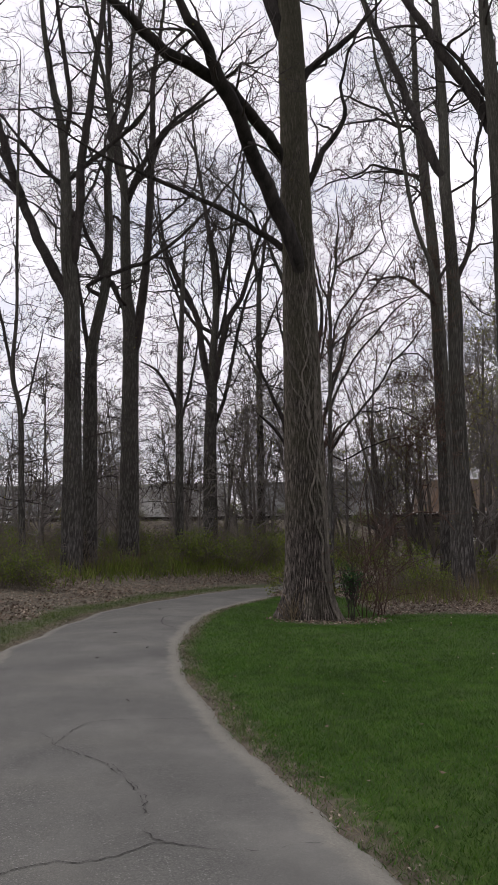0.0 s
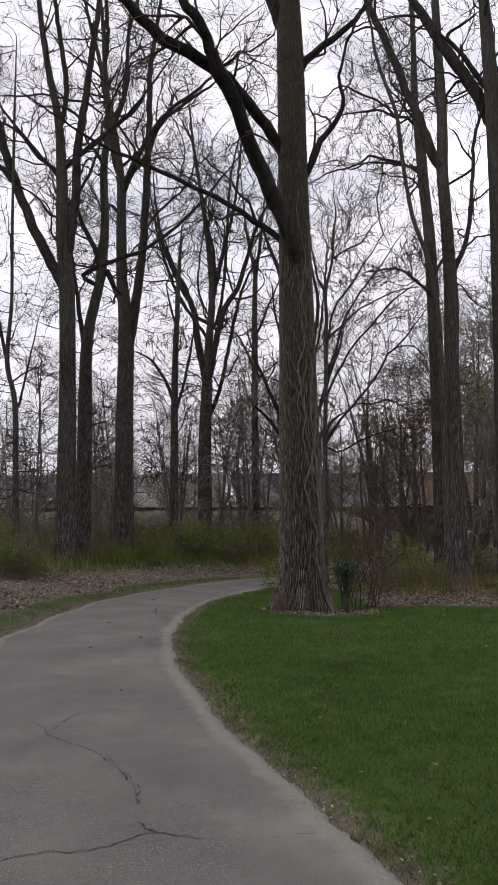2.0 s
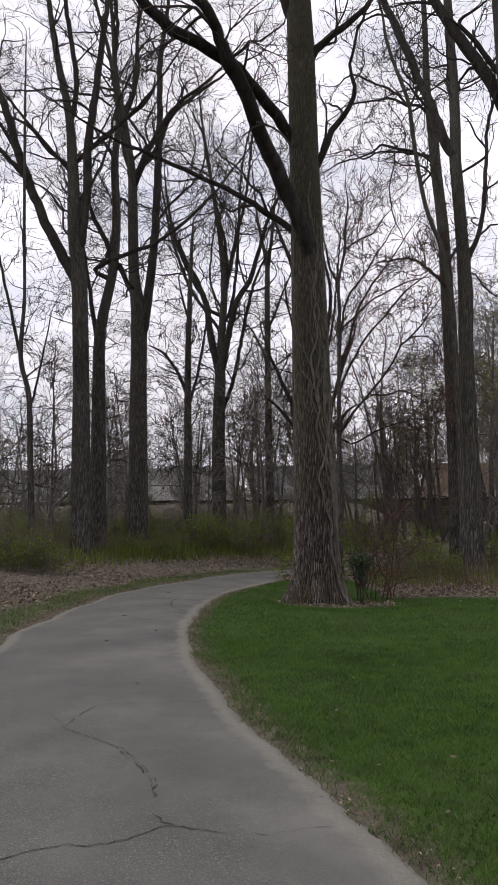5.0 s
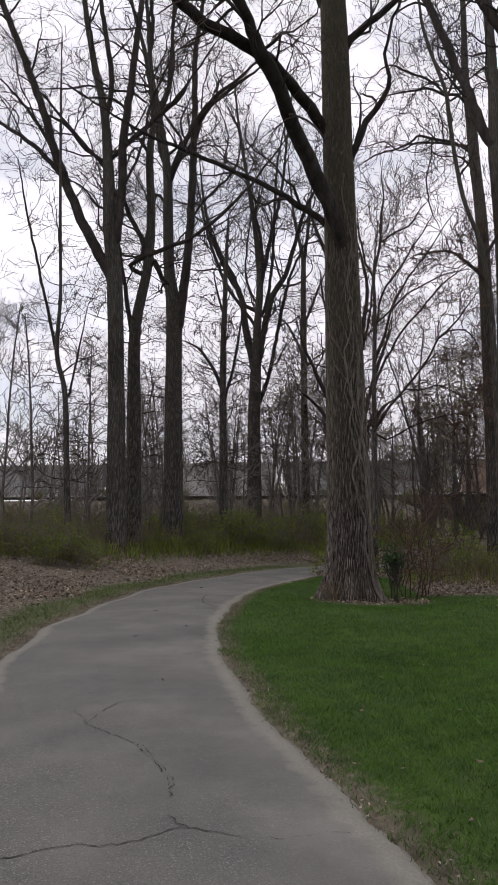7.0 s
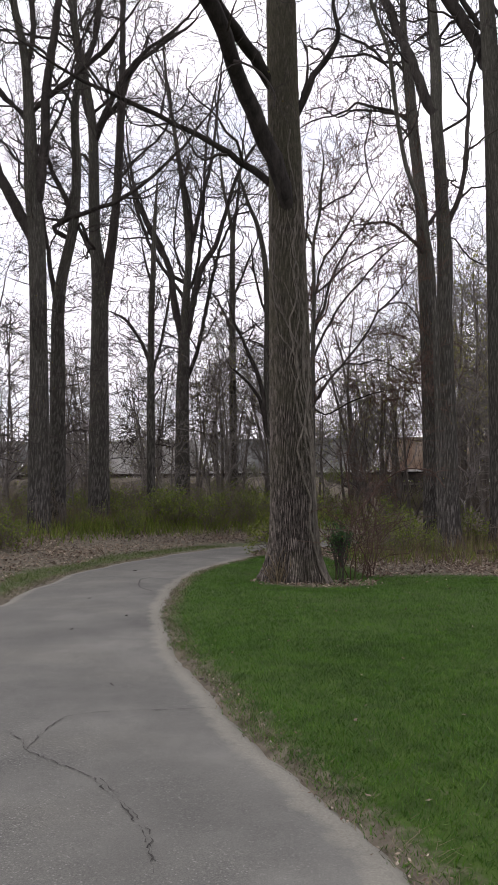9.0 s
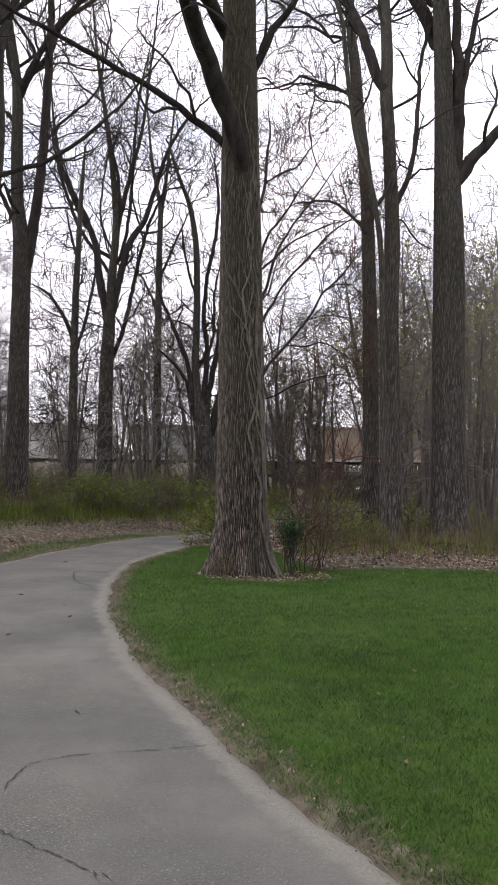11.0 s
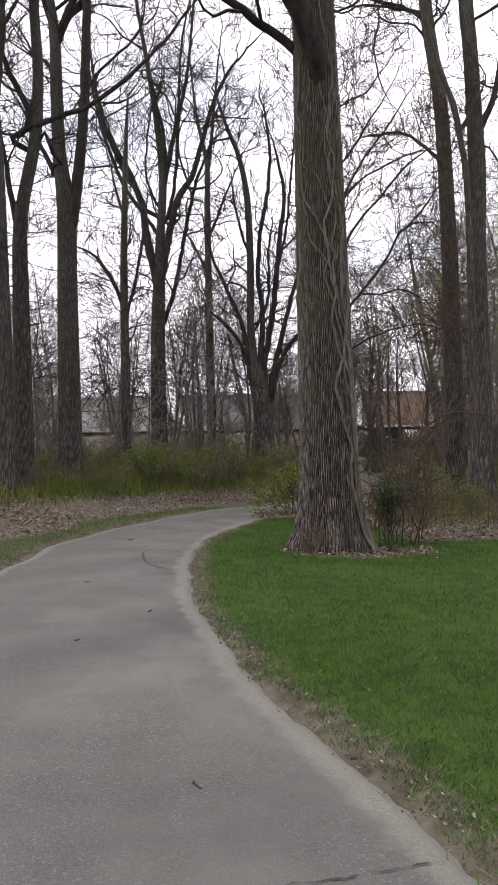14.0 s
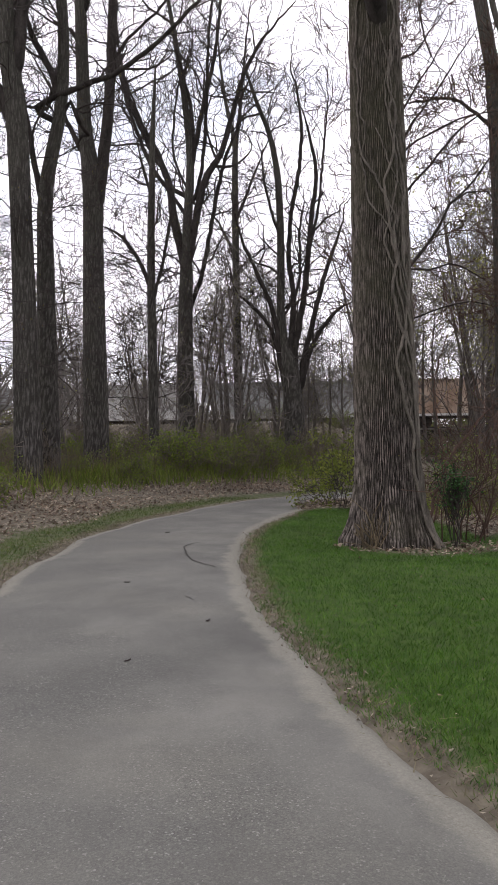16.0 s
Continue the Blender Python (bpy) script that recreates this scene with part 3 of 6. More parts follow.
stem('twin', 'limb', (-0.20, 0.24, 13.45, 0.161), (-0.40, 0.31, 13.86, 0.162), (-0.55, 0.40, 14.43, 0.163), (-0.67, 0.50, 14.98, 0.154), (-0.76, 0.75, 15.52, 0.147), (-0.88, 0.95, 15.95, 0.148), (-1.08, 1.34, 16.76, 0.141), (-1.39, 2.09, 18.36, 0.145), (-1.77, 2.50, 19.75, 0.137), (-2.26, 2.69, 21.16, 0.118), (-2.72, 2.93, 22.86, 0.090), (-3.32, 3.22, 25.03, 0.040))
stem('twin', 'branch', (0.11, 0.00, 9.99, 0.093), (0.34, 0.00, 10.39, 0.080), (0.53, 0.00, 10.93, 0.074), (0.68, 0.00, 11.86, 0.067), (0.81, 0.18, 13.07, 0.061), (0.89, 0.35, 14.11, 0.054), (1.05, 0.48, 14.85, 0.054), (1.26, 0.72, 15.47, 0.048), (1.53, 1.24, 16.56, 0.028))
stem('twin', 'branch', (0.85, 0.23, 13.38, 0.041), (0.77, 0.30, 13.81, 0.034), (0.56, 0.36, 14.18, 0.027), (0.41, 0.45, 14.68, 0.027), (0.20, 0.49, 14.91, 0.013))
stem('twin', 'branch', (0.20, 0.00, 9.47, 0.027), (0.44, 0.00, 9.18, 0.027), (0.60, 0.00, 8.90, 0.027), (0.83, 0.00, 8.68, 0.020), (1.22, 0.00, 8.52, 0.013))
stem('twin', 'branch', (-1.77, 2.50, 19.75, 0.044), (-2.12, 2.56, 20.15, 0.044), (-2.58, 2.55, 20.12, 0.037), (-2.99, 2.52, 19.86, 0.029), (-3.31, 2.47, 19.53, 0.015))
stem('twin', 'branch', (0.00, 1.31, 16.71, 0.035), (-0.29, 1.26, 16.60, 0.035), (-0.60, 1.14, 16.34, 0.028), (-0.84, 1.05, 16.17, 0.021))
TREE['wand'] = (5.37, 23.17, [])
stem('wand', 'trunk', (0.00, 0.00, 1.17, 0.096), (-0.01, -0.09, 4.50, 0.089), (-0.08, -0.18, 7.91, 0.082), (-0.25, -0.22, 9.30, 0.082), (-0.40, -0.24, 10.04, 0.081), (-0.57, -0.25, 10.51, 0.074), (-0.79, -0.27, 11.23, 0.074), (-0.94, -0.29, 12.12, 0.067), (-1.06, -0.32, 13.06, 0.067), (-1.14, -0.34, 13.88, 0.067), (-1.21, -0.36, 14.52, 0.061), (-1.44, -0.38, 15.27, 0.061), (-1.67, -0.39, 15.98, 0.054), (-1.86, -0.42, 16.77, 0.047), (-1.93, -0.43, 17.43, 0.040), (-2.16, -0.46, 18.48, 0.034), (-2.32, -0.49, 19.62, 0.014))
stem('wand', 'branch', (-0.25, -0.22, 9.30, 0.047), (0.05, -0.23, 9.81, 0.041), (0.31, -0.24, 10.33, 0.027))
stem('wand', 'branch', (-1.18, -0.35, 14.34, 0.040), (-0.96, -0.37, 14.87, 0.034), (-0.83, -0.38, 15.59, 0.020))
TREE['stout'] = (7.58, 24.40, [])
stem('stout', 'trunk', (0.03, 0.00, 0.00, 0.605), (-0.01, 0.00, 2.03, 0.512), (-0.00, 0.00, 4.40, 0.481), (0.03, 0.00, 9.25, 0.465), (-0.08, 0.00, 12.57, 0.310), (-0.11, 0.00, 14.25, 0.279), (-0.16, 0.00, 15.95, 0.248), (-0.27, 0.00, 18.53, 0.202), (-0.42, 0.00, 21.15, 0.093))
stem('stout', 'limb', (0.11, 0.00, 10.74, 0.264), (0.28, 0.00, 12.07, 0.217), (0.35, 0.00, 13.93, 0.155), (0.28, 0.00, 15.28, 0.132), (0.38, 0.00, 17.35, 0.101), (0.58, 0.00, 19.79, 0.039))
stem('stout', 'limb', (0.39, 0.00, 10.91, 0.217), (0.89, 0.00, 11.59, 0.171), (1.65, 0.00, 12.45, 0.140), (2.67, 0.00, 14.01, 0.109), (3.55, 0.00, 16.10, 0.047))
stem('stout', 'limb', (0.25, 0.00, 12.58, 0.124), (0.54, 0.00, 13.94, 0.101), (0.86, 0.00, 15.65, 0.078), (1.31, 0.00, 17.73, 0.031))
stem('stout', 'limb', (-0.06, 0.80, 15.46, 0.223), (-0.30, 0.80, 16.04, 0.204), (-0.75, 0.80, 16.96, 0.204), (-1.23, 0.80, 17.74, 0.195), (-1.59, 0.80, 18.32, 0.186), (-1.95, 0.80, 18.98, 0.176), (-2.37, 0.80, 19.74, 0.149), (-2.87, 0.80, 20.63, 0.111), (-3.52, 0.80, 21.76, 0.037))
stem('stout', 'branch', (-0.27, 0.80, 16.79, 0.093), (-0.59, 0.80, 17.32, 0.093), (-0.80, 0.80, 17.75, 0.084), (-1.12, 0.80, 18.18, 0.074), (-1.40, 0.80, 18.52, 0.074), (-1.25, 0.80, 18.81, 0.056), (-0.71, 0.80, 19.14, 0.037), (-0.33, 0.80, 19.46, 0.019))
TREE['forked'] = (-7.13, 25.55, [])
stem('forked', 'trunk', (0.12, 0.00, 1.48, 0.393), (0.02, 0.00, 6.02, 0.318), (-0.11, 0.00, 10.10, 0.300), (-0.32, 0.00, 12.21, 0.262), (-0.42, 0.00, 14.34, 0.206), (-0.61, 0.00, 16.51, 0.159), (-1.09, 0.00, 18.76, 0.131), (-1.47, 0.00, 21.05, 0.103), (-1.75, 0.00, 23.83, 0.047))
stem('forked', 'limb', (-0.35, 0.00, 10.53, 0.206), (-1.28, 0.00, 12.27, 0.178), (-2.21, 0.00, 14.49, 0.159), (-2.93, 0.00, 16.74, 0.140), (-3.79, 0.00, 19.07, 0.122), (-4.78, 0.00, 21.47, 0.103), (-5.93, 0.00, 23.96, 0.047))
stem('forked', 'branch', (-2.09, 0.00, 14.15, 0.094), (-3.34, 0.00, 15.50, 0.084), (-4.73, 0.00, 16.58, 0.066), (-6.15, 0.00, 17.51, 0.028))
stem('forked', 'branch', (-2.49, 0.00, 15.16, 0.075), (-3.61, 0.00, 16.92, 0.056), (-4.79, 0.00, 18.27, 0.028))
stem('forked', 'branch', (-0.68, 0.00, 14.57, 0.066), (-2.03, 0.00, 16.21, 0.056), (-3.41, 0.00, 17.90, 0.037), (-4.58, 0.00, 18.93, 0.019))
stem('forked', 'limb', (-0.09, 0.00, 11.77, 0.178), (0.11, 0.00, 13.65, 0.159), (0.12, 0.00, 15.36, 0.150), (0.45, 0.00, 18.15, 0.122), (0.74, 0.00, 20.77, 0.094), (1.03, 0.00, 23.43, 0.037))
stem('forked', 'branch', (0.38, 0.00, 15.30, 0.075), (1.44, 0.00, 16.06, 0.066), (2.48, 0.00, 16.96, 0.047), (3.93, 0.00, 18.80, 0.019))
stem('forked', 'limb', (-0.45, 0.00, 16.67, 0.090), (-0.35, 0.00, 17.76, 0.098), (-0.51, 0.00, 19.09, 0.090), (-0.76, 0.00, 20.45, 0.083), (-0.95, 0.00, 21.83, 0.068), (-1.21, 0.00, 23.45, 0.030))
stem('forked', 'branch', (0.08, 0.00, 15.08, 0.068), (0.60, 0.00, 15.56, 0.068), (1.22, 0.00, 15.95, 0.068), (1.88, 0.00, 16.41, 0.060), (2.42, 0.00, 16.91, 0.053), (2.58, 0.00, 17.33, 0.030))
stem('forked', 'branch', (-0.69, 0.00, 14.69, 0.075), (-1.35, 0.00, 15.25, 0.068), (-2.08, 0.00, 16.17, 0.060), (-2.75, 0.00, 16.71, 0.045), (-3.31, 0.00, 17.08, 0.030))
stem('forked', 'branch', (0.99, 0.00, 16.75, 0.038), (0.35, 0.00, 17.27, 0.045), (-0.51, 0.00, 17.59, 0.045), (-1.38, -0.00, 17.90, 0.038), (-2.25, 0.00, 17.98, 0.038), (-3.35, 0.00, 18.19, 0.022))
stem('forked', 'branch', (0.01, 0.00, 13.52, 0.053), (0.52, 0.00, 14.20, 0.053), (0.92, 0.00, 15.18, 0.045), (1.21, 0.00, 16.56, 0.045), (1.82, 0.00, 17.82, 0.038), (2.23, 0.00, 18.44, 0.030), (3.27, 0.00, 18.58, 0.015))
stem('forked', 'branch', (-0.43, 0.00, 12.81, 0.045), (-0.82, 0.00, 12.99, 0.038), (-1.26, 0.00, 13.59, 0.038), (-1.69, 0.00, 13.94, 0.030), (-2.24, 0.00, 14.22, 0.022), (-3.01, 0.00, 14.76, 0.015))
stem('forked', 'branch', (-0.41, 0.00, 11.86, 0.045), (-0.76, 0.00, 12.29, 0.038), (-0.73, 0.00, 12.93, 0.030), (-1.00, 0.00, 13.43, 0.022), (-1.47, 0.00, 13.75, 0.015))
TREE['lean'] = (-7.00, 27.09, [])
stem('lean', 'trunk', (0.09, 0.00, 1.48, 0.318), (0.02, 0.00, 6.27, 0.268), (0.05, 0.00, 8.83, 0.228), (0.50, 0.00, 11.20, 0.189), (0.61, 0.00, 13.18, 0.169), (0.52, 0.00, 15.42, 0.149), (0.67, 0.00, 17.45, 0.119), (0.26, 0.00, 19.80, 0.089), (-0.25, 0.00, 21.74, 0.070), (-0.75, 0.00, 24.20, 0.030))
stem('lean', 'branch', (-0.17, 0.00, 11.24, 0.089), (1.11, 0.00, 11.71, 0.079), (2.42, 0.00, 12.06, 0.070), (4.35, 0.00, 13.45, 0.050), (6.05, 0.00, 15.38, 0.020))
stem('lean', 'branch', (-0.04, 0.00, 8.40, 0.099), (-0.37, 0.00, 10.16, 0.079), (-0.67, 0.00, 11.93, 0.060), (-0.93, 0.00, 13.96, 0.030))
stem('lean', 'limb', (0.50, 0.00, 11.19, 0.112), (0.22, 0.00, 12.30, 0.096), (-0.20, 0.00, 13.10, 0.088), (-0.48, 0.00, 13.90, 0.064))
stem('lean', 'branch', (0.82, 0.00, 11.40, 0.064), (1.05, 0.00, 10.73, 0.064))
stem('lean', 'branch', (0.53, 0.00, 15.19, 0.064), (0.30, 0.00, 15.93, 0.056), (-0.16, -0.00, 16.59, 0.048), (-0.47, 0.00, 17.19, 0.032))
TREE['split'] = (-6.72, 31.37, [])
stem('split', 'trunk', (0.10, 0.00, 1.69, 0.460), (0.06, 0.00, 6.96, 0.391), (0.05, 0.00, 10.40, 0.357), (-0.17, 0.00, 12.41, 0.253), (-0.24, 0.00, 14.45, 0.230), (-0.32, 0.00, 17.03, 0.196), (-0.73, 0.00, 19.68, 0.150), (-1.09, 0.00, 21.58, 0.127), (-1.28, 0.00, 24.30, 0.092), (-1.64, 0.00, 27.37, 0.046))
stem('split', 'limb', (0.18, 0.00, 9.65, 0.230), (0.52, 0.00, 11.87, 0.196), (0.73, 0.00, 14.38, 0.173), (0.84, 0.00, 16.93, 0.161), (0.92, 0.00, 19.52, 0.138), (0.93, 0.00, 22.16, 0.115), (1.28, 0.00, 24.80, 0.081), (1.58, 0.00, 28.02, 0.035))
stem('split', 'branch', (-0.21, 0.00, 16.76, 0.127), (0.55, 0.00, 18.25, 0.115), (1.10, 0.00, 19.24, 0.092), (1.94, 0.00, 20.15, 0.081), (3.33, 0.00, 21.11, 0.058), (4.83, 0.00, 22.77, 0.023))
stem('split', 'branch', (-0.68, 0.00, 19.55, 0.104), (-0.12, 0.00, 21.48, 0.081), (-0.14, 0.00, 23.62, 0.069), (0.18, 0.00, 25.21, 0.046), (0.49, 0.00, 27.08, 0.023))
stem('split', 'branch', (-0.16, 0.00, 11.41, 0.104), (-0.68, 0.00, 12.44, 0.081), (-1.15, 0.00, 13.49, 0.058), (-1.86, 0.00, 14.82, 0.023))
stem('split', 'branch', (-0.12, 0.00, 16.63, 0.111), (0.22, 0.00, 17.47, 0.111), (0.82, 0.00, 18.22, 0.111), (1.16, 0.00, 19.29, 0.102), (1.56, 0.00, 19.93, 0.093), (2.19, 0.00, 20.49, 0.083), (2.82, -0.00, 21.03, 0.074), (3.70, -0.00, 21.70, 0.046), (4.08, 0.00, 22.26, 0.028))
stem('split', 'branch', (-0.23, 0.00, 16.82, 0.111), (-0.58, -0.00, 17.83, 0.111), (-0.80, -0.00, 19.16, 0.111), (-1.09, 0.00, 20.90, 0.111), (-1.25, 0.00, 22.12, 0.102), (-1.06, 0.00, 23.46, 0.093), (-1.15, 0.00, 25.38, 0.083), (-1.30, 0.00, 27.62, 0.037))
stem('split', 'branch', (-1.10, 0.00, 19.65, 0.074), (-0.44, 0.00, 20.46, 0.083), (-0.20, 0.00, 21.78, 0.074), (-0.13, 0.00, 23.39, 0.074), (-0.05, 0.00, 25.02, 0.065), (-0.07, 0.00, 26.94, 0.028))
stem('split', 'branch', (0.31, -0.00, 18.25, 0.065), (-0.08, 0.00, 18.98, 0.055), (-0.43, 0.00, 19.53, 0.055), (-0.87, 0.00, 20.09, 0.037))
stem('split', 'branch', (0.86, 0.00, 14.78, 0.055), (1.36, 0.00, 15.45, 0.055), (2.10, 0.00, 16.12, 0.046), (2.72, 0.00, 16.73, 0.046), (2.96, 0.00, 17.62, 0.037), (2.83, 0.00, 18.79, 0.028), (2.07, 0.00, 19.63, 0.018))
stem('split', 'branch', (-0.80, 0.00, 15.89, 0.074), (-1.00, -0.00, 14.61, 0.074), (-1.34, 0.00, 13.53, 0.074))
TREE['pole'] = (-5.42, 35.73, [])
stem('pole', 'trunk', (0.04, 0.00, 2.23, 0.210), (0.00, 0.00, 7.63, 0.184), (0.02, 0.00, 10.39, 0.157), (0.08, 0.00, 12.06, 0.131), (0.13, 0.00, 14.04, 0.105), (0.27, 0.00, 16.60, 0.039))
stem('pole', 'branch', (-0.06, 0.00, 7.90, 0.092), (-0.47, 0.00, 8.88, 0.079), (-1.12, 0.00, 9.88, 0.066), (-1.97, 0.00, 10.36, 0.026))
stem('pole', 'branch', (0.05, 0.00, 11.51, 0.066), (-0.29, 0.00, 12.65, 0.052), (-0.49, 0.00, 13.79, 0.026))
stem('pole', 'branch', (0.00, 0.00, 7.08, 0.079), (0.47, 0.00, 8.99, 0.066), (0.83, 0.00, 10.91, 0.052), (1.02, 0.00, 12.58, 0.026))
TREE['fan'] = (-4.66, 40.03, [])
stem('fan', 'trunk', (0.06, 0.00, 2.20, 0.419), (0.02, 0.00, 6.25, 0.365), (0.10, 0.00, 8.98, 0.338), (0.20, 0.00, 11.74, 0.230), (0.36, 0.00, 14.54, 0.189), (0.13, 0.00, 17.35, 0.149), (-0.28, 0.00, 20.18, 0.122), (-0.77, 0.00, 23.33, 0.081), (-1.12, 0.00, 26.81, 0.027))
stem('fan', 'limb', (-0.01, 0.00, 10.08, 0.230), (-0.43, 0.00, 12.01, 0.189), (-0.66, 0.00, 13.67, 0.162), (-1.39, 0.00, 15.05, 0.135), (-2.35, 0.00, 17.28, 0.108), (-2.82, 0.00, 19.53, 0.068), (-3.07, 0.00, 21.81, 0.027))
stem('fan', 'limb', (-0.60, 0.00, 13.40, 0.108), (-0.98, 0.00, 14.64, 0.095), (-1.83, 0.00, 16.31, 0.068), (-2.57, 0.00, 18.40, 0.027))
stem('fan', 'limb', (0.19, 0.00, 9.81, 0.203), (0.63, 0.00, 12.03, 0.176), (1.08, 0.00, 13.72, 0.162), (1.75, 0.00, 14.77, 0.135), (2.32, 0.00, 16.56, 0.108), (2.84, 0.00, 18.28, 0.095), (3.73, 0.00, 19.88, 0.068), (5.24, 0.00, 21.52, 0.027))
stem('fan', 'limb', (0.34, 0.00, 13.98, 0.122), (1.02, 0.00, 17.09, 0.108), (1.58, 0.00, 19.38, 0.081), (2.01, 0.00, 23.14, 0.054), (2.37, 0.00, 26.65, 0.027))
stem('fan', 'limb', (-0.12, 0.00, 6.79, 0.122), (0.77, 0.00, 9.27, 0.108), (1.38, 0.00, 12.33, 0.095), (1.89, 0.00, 14.58, 0.081), (2.67, 0.00, 16.57, 0.041))
stem('fan', 'limb', (0.09, 0.00, 12.06, 0.091), (-0.73, 0.00, 13.28, 0.091), (-1.42, 0.00, 14.32, 0.091), (-2.06, 0.00, 15.94, 0.082), (-2.52, 0.00, 17.41, 0.073), (-2.72, 0.00, 18.39, 0.064), (-2.99, 0.00, 19.87, 0.046), (-3.40, 0.00, 21.54, 0.027))
stem('fan', 'limb', (0.21, 0.00, 13.00, 0.091), (0.51, 0.00, 14.88, 0.091), (0.38, 0.00, 17.11, 0.082), (-0.13, 0.00, 19.07, 0.073), (-0.52, 0.00, 21.70, 0.064), (-0.85, 0.00, 23.38, 0.046), (-1.50, 0.00, 24.75, 0.027))
stem('fan', 'limb', (0.61, 0.00, 12.98, 0.091), (1.01, 0.00, 15.17, 0.082), (1.13, 0.00, 17.40, 0.073), (1.22, 0.00, 19.32, 0.064), (1.38, 0.00, 21.26, 0.055), (1.76, 0.00, 23.21, 0.037), (2.01, 0.00, 24.52, 0.018))
stem('fan', 'limb', (0.08, 0.00, 13.47, 0.064), (-0.42, 0.00, 14.91, 0.055), (-0.31, 0.00, 16.82, 0.046), (-0.12, 0.00, 18.10, 0.037))
TREE['far_pole'] = (-2.74, 47.82, [])
stem('far_pole', 'trunk', (0.08, 0.00, 2.05, 0.278), (0.02, 0.00, 7.29, 0.246), (0.00, 0.00, 12.29, 0.213), (0.00, 0.00, 16.00, 0.180), (-0.00, 0.00, 18.39, 0.147), (-0.52, 0.00, 21.12, 0.098), (-0.92, 0.00, 24.92, 0.033))
stem('far_pole', 'limb', (-0.02, 0.00, 17.36, 0.115), (0.33, 0.00, 20.11, 0.098), (0.59, 0.00, 22.88, 0.066), (0.98, 0.00, 26.03, 0.033))
stem('far_pole', 'branch', (0.01, 0.00, 11.96, 0.098), (-0.92, 0.00, 13.95, 0.066), (-1.49, 0.00, 14.61, 0.033))
stem('far_pole', 'branch', (0.01, 0.00, 13.97, 0.098), (0.96, 0.00, 16.37, 0.066), (1.92, 0.00, 18.78, 0.033))
TREE['clump'] = (0.37, 41.00, [])
stem('clump', 'trunk', (0.00, 0.00, 1.41, 0.554), (-0.09, 0.00, 2.47, 0.501), (-0.18, 0.00, 4.05, 0.448), (-0.32, 0.00, 5.37, 0.422), (-0.52, 0.00, 6.17, 0.237), (-0.66, 0.00, 7.76, 0.211), (-0.64, 0.00, 9.32, 0.198), (-0.63, 0.00, 11.47, 0.185), (-0.73, 0.00, 14.07, 0.158), (-1.08, 0.00, 16.00, 0.132), (-1.59, 0.00, 17.35, 0.105), (-2.21, 0.00, 19.24, 0.053))
stem('clump', 'limb', (-0.17, 0.00, 4.58, 0.171), (-0.26, 0.00, 5.64, 0.161), (-0.14, 0.00, 7.22, 0.143), (-0.07, 0.00, 8.30, 0.133), (-0.25, 0.00, 10.29, 0.114), (-0.12, 0.00, 12.28, 0.104), (0.24, 0.00, 14.10, 0.095), (0.40, 0.00, 16.17, 0.076), (0.17, 0.00, 18.33, 0.038))
stem('clump', 'limb', (-0.01, 0.00, 4.58, 0.171), (-0.05, 0.00, 5.63, 0.161), (0.18, 0.00, 7.21, 0.152), (0.46, 0.00, 8.69, 0.143), (0.67, 0.00, 10.64, 0.133), (0.83, 0.00, 12.25, 0.114), (1.06, 0.00, 14.02, 0.095), (0.87, 0.00, 15.41, 0.076), (0.57, 0.00, 16.75, 0.038))
stem('clump', 'limb', (0.14, 0.00, 4.31, 0.152), (0.37, 0.00, 5.55, 0.133), (0.76, 0.00, 7.07, 0.123), (1.09, 0.00, 8.38, 0.114), (1.53, 0.00, 9.83, 0.095), (1.91, 0.00, 10.87, 0.076), (2.29, 0.00, 11.92, 0.038))
stem('clump', 'limb', (0.25, 0.00, 4.31, 0.114), (0.66, 0.00, 5.88, 0.104), (1.23, 0.00, 6.93, 0.095), (1.82, 0.00, 7.65, 0.076), (2.29, 0.00, 7.96, 0.038))
stem('clump', 'limb', (-0.43, 0.00, 4.58, 0.133), (-0.73, 0.00, 5.91, 0.123), (-1.03, 0.00, 7.74, 0.114), (-1.67, 0.00, 9.37, 0.095), (-2.31, 0.00, 10.84, 0.076), (-2.69, 0.00, 12.05, 0.038))
stem('clump', 'limb', (-0.54, 0.00, 4.32, 0.114), (-0.89, 0.00, 6.18, 0.095), (-1.30, 0.00, 7.24, 0.086), (-2.08, 0.00, 8.16, 0.076), (-2.60, 0.00, 8.59, 0.038))
stem('clump', 'branch', (0.67, 0.00, 10.64, 0.076), (1.03, 0.00, 11.95, 0.066), (1.29, 0.00, 13.80, 0.057), (1.45, 0.00, 15.50, 0.057), (1.69, 0.00, 17.64, 0.029))
stem('clump', 'branch', (-0.64, 0.00, 11.20, 0.076), (-1.02, 0.00, 12.27, 0.066), (-1.34, 0.00, 13.88, 0.057), (-1.46, 0.00, 15.21, 0.029))
stem('clump', 'branch', (-0.07, 0.00, 8.30, 0.076), (0.26, 0.00, 9.59, 0.066), (0.24, 0.00, 11.45, 0.057), (0.49, 0.00, 12.76, 0.029))
TREE['bushy'] = (1.79, 24.00, [])
stem('bushy', 'trunk', (0.00, 0.00, 1.68, 0.087), (0.03, 0.00, 3.61, 0.078), (0.05, 0.00, 5.03, 0.073), (0.09, 0.00, 6.84, 0.068), (0.13, 0.00, 8.30, 0.058), (0.12, 0.00, 9.32, 0.053), (0.33, 0.00, 10.34, 0.048), (0.38, 0.00, 11.29, 0.039), (0.47, 0.00, 11.85, 0.029), (0.40, 0.00, 12.52, 0.010))
